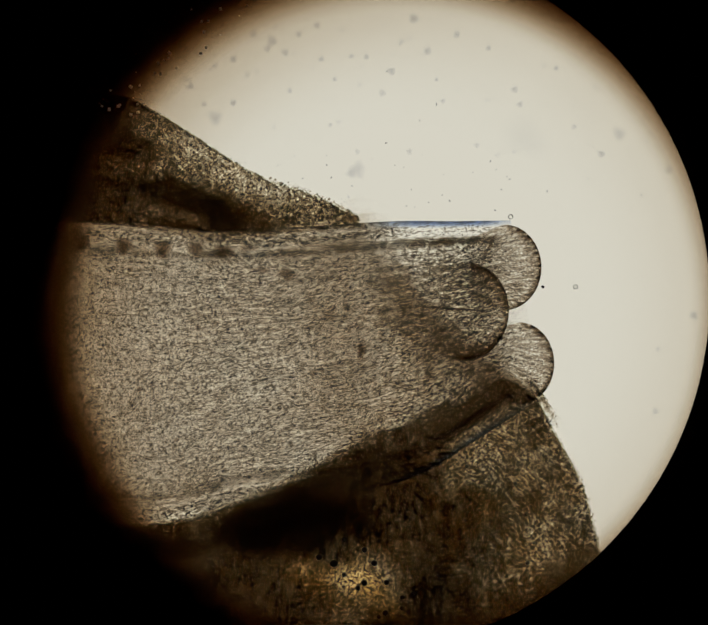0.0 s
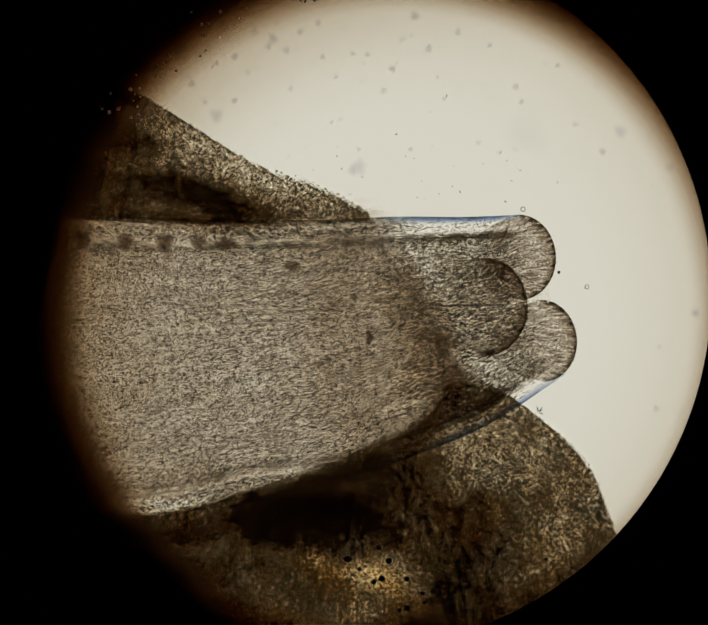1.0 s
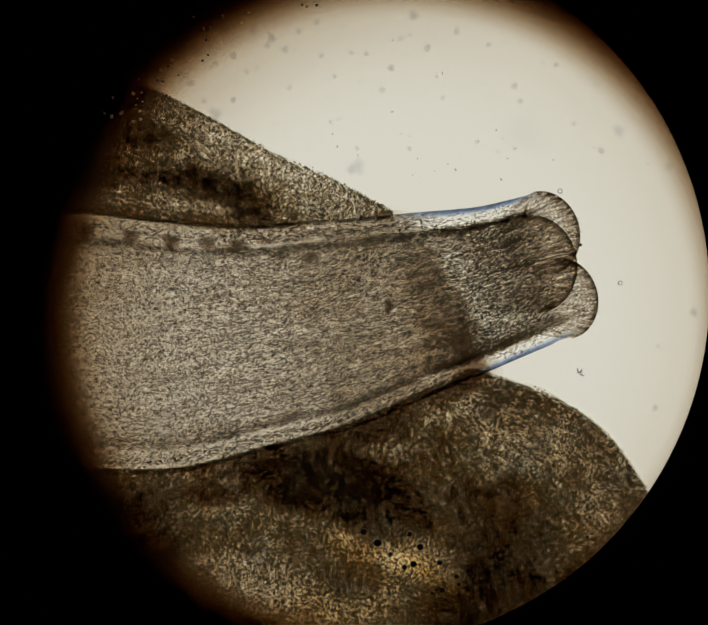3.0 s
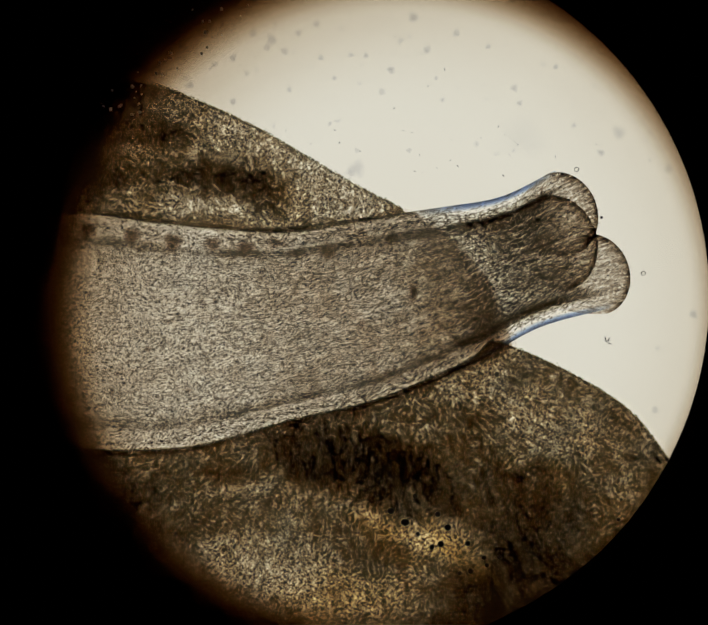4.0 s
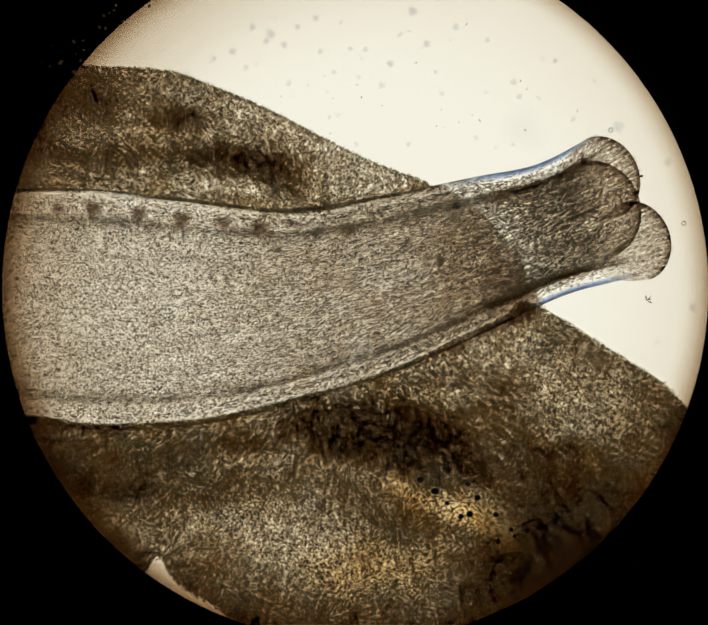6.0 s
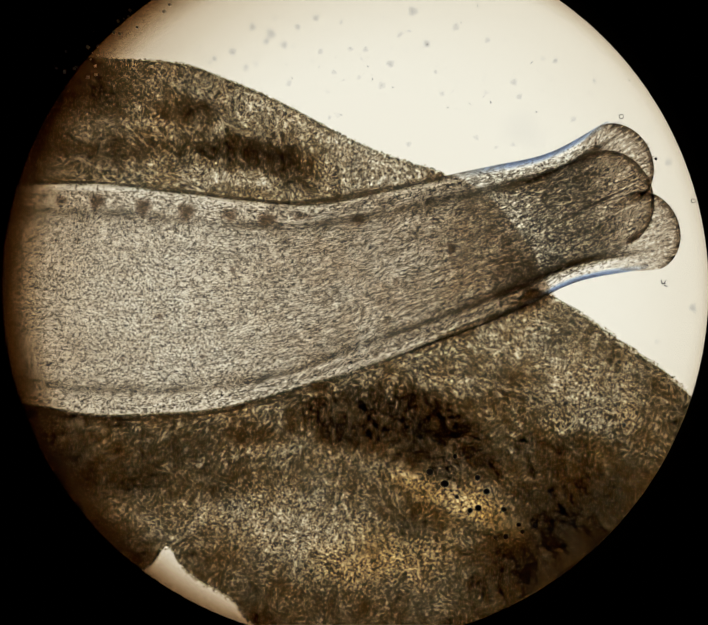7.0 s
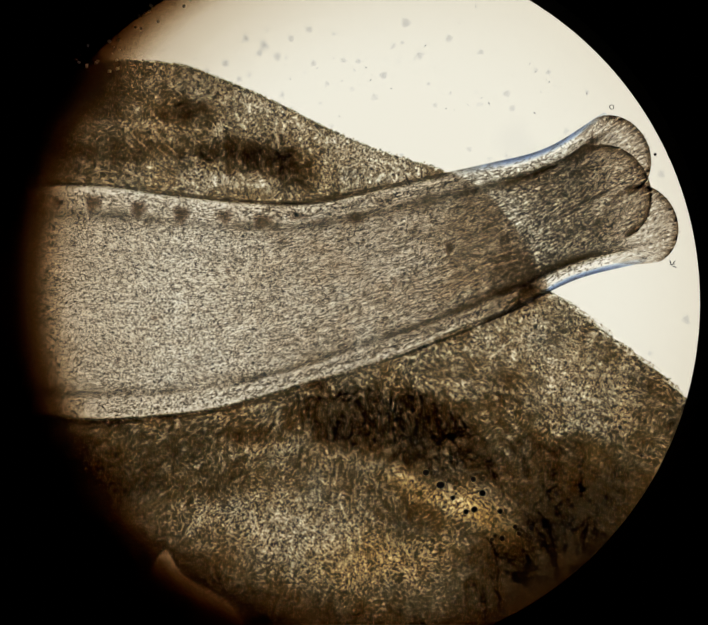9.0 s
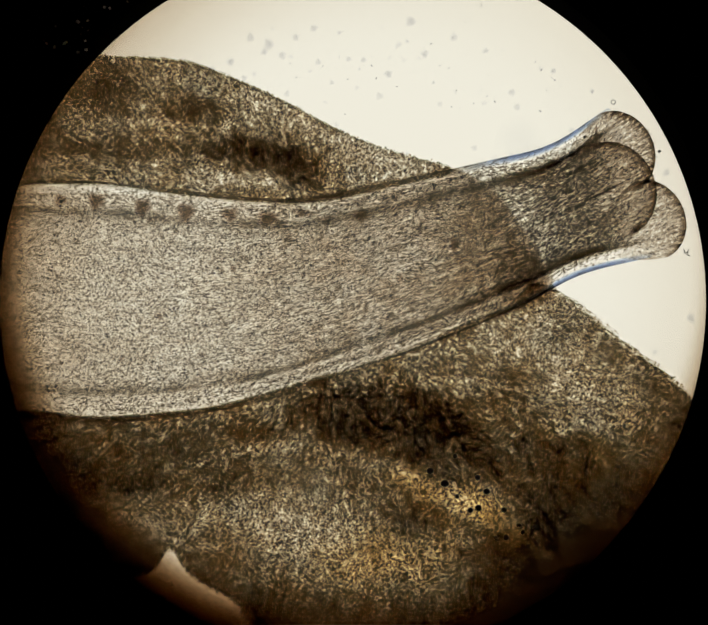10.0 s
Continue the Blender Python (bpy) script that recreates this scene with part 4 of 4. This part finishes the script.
def cuticle_share(v):
    return float(np.interp(abs(v), [0.66, 0.80], [0.0, 1.0]))


def build_worm(rng):
    """Rows of overlapping muscle pieces with a row of cuticle pieces along either side."""
    worm = tagged(new("roundworm"), "translucent brown roundworm with three lips lying on glass", "worm")
    nu, step = 44, 0.3
    rows_v = [(-0.9 + step * j, False) for j in range(7)] + [(-0.9, True), (0.9, True)]
    made = []
    for i in range(nu + 1):
        for j, (v0, cuticle) in enumerate(rows_v):
            u0 = i / nu
            p0 = worm_place("rest", u0, v0)
            verts, faces, cell, rest, load, across = [], [], [], [], [], []
            us = sorted({min(max(u0 + LAP * k / nu / 3, 0.0), 1.0) for k in range(-3, 4)})
            if cuticle:
                vs = [math.copysign(a, v0) for a in (0.66, 0.7, 0.74, 0.78, 0.8, 0.84, 0.9, 0.95, 0.98, 1.0)]
                vs = sorted(vs)
            else:
                knots = [v0 + LAP * step * k / 4 for k in range(-4, 5)] + [0.66, 0.7, 0.75, 0.8, -0.66, -0.7, -0.75, -0.8]
                vs = sorted({round(min(max(v, -0.8), 0.8), 4) for v in knots if abs(v - v0) <= LAP * step + 1e-6})
                if len(vs) < 2:
                    continue
            nw, nl = len(vs), len(us)
            for side in (1, -1):
                base = len(verts)
                for u in us:
                    for v in vs:
                        p = worm_place("rest", u, v)
                        h = 9.0 * math.sqrt(max(0.0, 1 - v * v)) + 0.1
                        verts.append((p[0] - p0[0], p[1] - p0[1], side * h))
                        cell.append((max(-1.0, min(1.0, (u - u0) * nu / LAP)), 0.0 if cuticle else max(-1.0, min(1.0, (v - v0) / step / LAP)), 0.0))
                        rest.append((float(p[0]), float(p[1]), 0.0))
                        part_of = cuticle_share(v) / LAP if cuticle else (1 - cuticle_share(v)) / LAP ** 2
                        load.append(worm_density(u, v) * part_of)
                        across.append((v, u, 0.0))
                for a in range(nl - 1):
                    for b in range(nw - 1):
                        q = [base + a * nw + b, base + (a + 1) * nw + b, base + (a + 1) * nw + b + 1, base + a * nw + b + 1]
                        faces.append(q if side < 0 else q[::-1])
            loop = [b for b in range(nw)] + [a * nw + nw - 1 for a in range(1, nl)]
            loop += [(nl - 1) * nw + b for b in range(nw - 2, -1, -1)] + [a * nw for a in range(nl - 2, 0, -1)]
            for p, q in zip(loop, loop[1:] + loop[:1]):
                faces.append((p, q, q + nl * nw, p + nl * nw))
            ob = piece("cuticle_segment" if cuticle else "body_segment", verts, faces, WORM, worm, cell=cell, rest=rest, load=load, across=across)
            z = 5 + 0.2 * (i % 2) + 0.13 * (j % 3)
            rows = []
            e = 0.01

            def tangents(t):
                ua, ub = max(u0 - e, 0), min(u0 + e, 1)
                va, vb = max(v0 - e, -1), min(v0 + e, 1)
                return np.stack([(worm_place(t, ub, v0) - worm_place(t, ua, v0)) / (ub - ua),
                                 (worm_place(t, u0, vb) - worm_place(t, u0, va)) / (vb - va)], 1)
            inv = np.linalg.inv(tangents("rest"))
            for t in sorted(WORM_LINES):
                m = tangents(t)
                p = worm_place(t, u0, v0)
                turn = turn_of(m @ inv)
                if cuticle:
                    # the cuticle keeps its outer edge on the worm's margin
                    margin = math.copysign(1.0, v0)
                    lead = [worm_place(k, min(u0 + e, 1), margin) - worm_place(k, max(u0 - e, 0), margin) for k in (t, "rest")]
                    turn = math.degrees(math.atan2(lead[0][1], lead[0][0]) - math.atan2(lead[1][1], lead[1][0]))
                    arm = worm_place("rest", u0, margin) - p0
                    c, s_ = math.cos(radians(turn)), math.sin(radians(turn))
                    p = worm_place(t, u0, margin) - np.array((arm[0] * c - arm[1] * s_, arm[0] * s_ + arm[1] * c))
                rows.append((t, pose(p[0] * MM, p[1] * MM, z * MM, 0, 0, turn)))
            MOVES.append((ob, rows))
            made.append((ob, float(p0[0]), float(p0[1]), u0, v0))
            # granules and fibres of the muscle
            spots, fibres, lean, size = [], [], [], 9.0 * math.sqrt(max(0.0, 1 - v0 * v0))
            for a, b in scatter(rng, 260):
                u = u0 + a * LAP / nu
                v = math.copysign(0.885 + 0.1 * b, v0) if cuticle else v0 + b * LAP * step
                if not (0.0 < u < 1.0 and (cuticle or abs(v) < 0.79)) or (cuticle and rng.random() < np.interp(u, [0.66, 0.76], [0.45, 0.93])):
                    continue
                if rng.random() < np.interp(u, [0.9, 0.97], [0.0, 1.0]):
                    continue
                p = worm_place("rest", u, v)
                if rng.random() < np.interp(u, [0.25, 0.45, 1.0], [0.15, 0.5, 0.5]):
                    d = worm_place("rest", min(u + 0.01, 1), v) - p
                    fibres.append((p[0] - p0[0], p[1] - p0[1]))
                    lean.append(math.atan2(d[1], d[0]))
                else:
                    spots.append((p[0] - p0[0], p[1] - p0[1]))
            flakes(ob, "grain_layer", spots, rng, 0.24, 0.55, size, WORM_GRAIN)
            flakes(ob, "fibre_layer", fibres, rng, 0.16, 0.32, size, WORM_GRAIN, lean, 4.0)
    return worm, made


def build_lip(worm, name, rx, ry, tail, high, dens, rows, z, rng):
    """A rounded lobe towards x with a thin dark rim; behind it thins into the head over its tail."""
    n, rings = 64, [0.0, 0.25, 0.5, 0.7, 0.85, 0.92, 0.96, 1.0]
    verts, faces, rest, load = [], [], [], []

    def fade(x):
        return float(np.interp(x, [-tail, -0.3 * tail, 0.25 * rx], [0.0, 0.7, 1.0]))
    for side in (1, -1):
        base = len(verts)
        for r in rings:
            for a in np.linspace(0, 2 * math.pi, n, False):
                c = math.cos(a)
                x, y = (rx if c > 0 else tail) * r * c, ry * r * math.sin(a)
                if c < 0:
                    y = ry * r * math.copysign(abs(math.sin(a)) ** 0.8, math.sin(a)) * (1 + 0.3 * c)
                verts.append((x, y, side * (high * math.sqrt(max(0, 1 - r * r)) + 0.03)))
                rest.append((x + 40 * z, y, 0.0))
                # thin dark outline, with edge shading painted inwards from it as density
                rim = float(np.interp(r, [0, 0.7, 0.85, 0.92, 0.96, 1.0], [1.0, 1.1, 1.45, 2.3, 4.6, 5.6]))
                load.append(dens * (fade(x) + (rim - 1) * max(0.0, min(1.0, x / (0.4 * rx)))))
        for i in range(len(rings) - 1):
            for j in range(n):
                q = [base + i * n + j, base + i * n + (j + 1) % n, base + (i + 1) * n + (j + 1) % n, base + (i + 1) * n + j]
                faces.append(q[::-1] if side > 0 else q)
    base = (len(rings) - 1) * n
    for j in range(n):
        k = (j + 1) % n
        faces.append((base + j, base + k, base + k + len(rings) * n, base + j + len(rings) * n))
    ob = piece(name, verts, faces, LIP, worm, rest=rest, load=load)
    MOVES.append((ob, [(t, pose(x * MM, y * MM, z * MM, 0, 0, a)) for t, x, y, a in rows]))
    spots, lean = [], []
    while len(spots) < int(rx * ry * 3.6):
        x, y = rng.uniform(-0.5 * tail, rx), rng.uniform(-ry, ry)
        if (x / rx) ** 2 + (y / ry) ** 2 < 0.9 or (x < 0 and abs(y) < 0.8 * ry):
            spots.append((x, y))
            lean.append(math.atan2(y, x + 1.2 * rx))
    flakes(ob, "fibre_layer", spots, rng, 0.15, 0.3, high * 0.6, WORM_GRAIN, lean, 4.0)
    return ob


def blobs(*spots):
    """Density of the tissue: a base amount and organs that add to or thin it."""
    base, organs = spots[0], spots[1:]

    def density(x, y):
        d = base
        for ox, oy, rx, ry, turn, amount in organs:
            c, s = math.cos(radians(turn)), math.sin(radians(turn))
            a, b = ((x - ox) * c + (y - oy) * s) / rx, (-(x - ox) * s + (y - oy) * c) / ry
            d += amount * math.exp(-(a * a + b * b) ** 2.2)
        return max(d, 0.15)
    return density


FILM_BODY = blobs(0.28, *FILM_ORGANS)


FILM_RING = rounded(FILM_OUTLINE)


def film_density(x, y):
    """The film thins out towards its edge."""
    f = min(1.0, edge_distance(np.array((x, y)), FILM_RING) / 4.0) if x > 15 else 1.0
    return FILM_BODY(x, y) * (0.6 + 0.4 * f)


def motions():
    for ob, rows in MOVES:
        walk(ob, rows)


# ---- building ----
def build_debris(name, label, shape, rows, r):
    """A small loose thing in the water: 'bubble', 'speck' or 'star'."""
    verts, faces, load = [], [], []
    if shape == "star":
        rng = random.Random(3)
        ob = tagged(new(name), label, "debris")
        places = [(0.0, 0.0), (r * 0.5, r * 0.5), (-r * 0.5, 0.6 * r), (0.5 * r, -0.7 * r)]
        for k, q in enumerate(places):
            flakes(ob, "needle", [q], rng, 0.16, 0.22, 0.0, GRANULE, [0.9 * k], 6.5)
    else:
        bm = bmesh.new()
        if shape == "bubble":
            rings = []
            for k in range(24):
                a = 2 * math.pi * k / 24
                rings.append([bm.verts.new(((r + 0.11 * math.cos(b)) * math.cos(a) * MM, (r + 0.11 * math.cos(b)) * math.sin(a) * MM,
                                            0.11 * math.sin(b) * MM)) for b in np.linspace(0, 2 * math.pi, 8, False)])
            for p, q in zip(rings, rings[1:] + rings[:1]):
                for k in range(8):
                    bm.faces.new((p[k], q[k], q[(k + 1) % 8], p[(k + 1) % 8]))
        else:
            bmesh.ops.create_icosphere(bm, subdivisions=2, radius=r * MM)
            for v in bm.verts:
                v.co *= 1 + 0.2 * noise.noise(v.co * 900)
        me = bpy.data.meshes.new(name)
        bm.to_mesh(me)
        bm.free()
        me.materials.append(GRANULE)
        ob = tagged(new(name, me), label, "debris")
    MOVES.append((ob, [(t, pose(x * MM, y * MM, 4 * MM)) for t, x, y in rows]))


build_microscope()
rng = random.Random(11)
worm, segments = build_worm(rng)
upper = build_lip(worm, "upper_lip", 12, 14, 18, 4, 0.74, UPPER_LIP, 4, rng)
build_lip(worm, "lower_lip", 11.5, 13.5, 18, 4, 0.74, LOWER_LIP, 4, rng)
middle = build_lip(worm, "middle_lip", 14.2, 16, 30, 4, 0.56, MIDDLE_LIP, 8, rng)
# seams and creases of the lips
soft_lump(middle, "seam", -6, 0.5, 4.5, 18, 0.45, 1, 1.6, FOLD)
soft_lump(middle, "crease", 1.5, 14.6, 3.0, 3.2, 1.0, -25, 1.2, FOLD)
soft_lump(middle, "crease", 0.5, -14.8, 3.0, 3.4, 1.1, 20, 1.6, FOLD)
soft_lump(upper, "seam", -5.2, 7.2, 3.0, 0.5, 5.2, -28, 1.8, FOLD)
for x, y, rx, ry, depth in FOLDS:
    ob, cx, cy = nearest(segments, x, y)[:3]
    soft_lump(ob, "fold", x - cx, y - cy, 1.0, rx, ry, 0, depth, FOLD)

coil = tagged(new("coiled_roundworm"), "dark brown grainy coil of a roundworm's body on glass", "worm")
build_sheet(coil, upper_coil, UPPER_OUTLINE, 7, -4, 3.0, blobs(1.5, *UPPER_ORGANS), "body_tissue", 4.4, rng, COIL, 1.25)
lower = build_sheet(coil, lower_coil, LOWER_OUTLINE, 9.5, -4, 3.0, blobs(2.1, *LOWER_ORGANS, *LOWER_MASSES), "body_tissue", 4.4, rng, COIL)
# the coil's edge under the worm, extended left as an added darkening layer
build_sheet(coil, film, FILM_OUTLINE, 12, -4, 1.0, film_density, "thin_tissue", 0.0, rng, FILM_TISSUE)
for x, y, r in GRANULES:
    ob, cx, cy = nearest(lower, x, y)
    bm = bmesh.new()
    bmesh.ops.create_icosphere(bm, subdivisions=2, radius=r * MM)
    for v in bm.verts:
        v.co = Vector((v.co.x * (1 + 0.15 * math.sin(x)), v.co.y, v.co.z * 0.6)) + Vector((x - cx, y - cy, 3.2)) * MM
    part("pigment_granule", bm, GRANULE, ob, "round black granule")

# golden stains among the granules
for x, y, rx, ry, turn, depth in STAINS:
    ob, cx, cy = nearest(lower, x, y)
    soft_lump(ob, "golden_stain", x - cx, y - cy, 3.6, rx, ry, turn, depth, STAIN)

build_debris("air_bubble", "small dark-rimmed air bubble beside the worm's lip", "bubble", BUBBLE_A, 0.7)
build_debris("air_bubble", "small pale air bubble drifting in the water", "bubble", BUBBLE_B, 0.65)
build_debris("debris_speck", "tiny dark speck touching the worm's lip", "speck", SPECK, 0.5)
build_debris("debris_cluster", "small star-shaped cluster of dark debris in water", "star", STAR, 1.1)

# fine needles and crumbs drifting in the water
rng = random.Random(21)
crumbs = tagged(new("water_crumbs"), "fine dark crumbs and needles drifting in the water", "debris", kind="stuff")
places = [(rng.gauss(12, 40), rng.gauss(46, 14)) for _ in range(60)]
flakes(crumbs, "crumbs", [p for p in places if p[1] > 34 or p[0] > 70], rng, 0.12, 0.3, 0.0, FOLD_DARK, None, 2.2)
MOVES.append((crumbs, [(t, pose(x * MM, y * MM, 0)) for t, x, y in CRUMBS]))

# blurred dust on the glass over the lamp
dust = tagged(new("glass_dust"), "blurred grey dust spots on the lamp glass", "dust", kind="stuff")
for x, y, r, depth in DUST_SPOTS + DUST_FLECKS:
    soft_lump(dust, "dust_spot", x, y, -30, r * rng.uniform(0.8, 1.3), r, rng.uniform(0, 180), depth, DUST)
for _ in range(46):
    x, y, r = rng.uniform(-66, 118), rng.uniform(58, 112), rng.uniform(0.5, 1.3)
    soft_lump(dust, "dust_spot", x, y, -30, r * rng.uniform(0.7, 1.6), r, rng.uniform(0, 180), rng.uniform(0.05, 0.2), DUST)
motions()
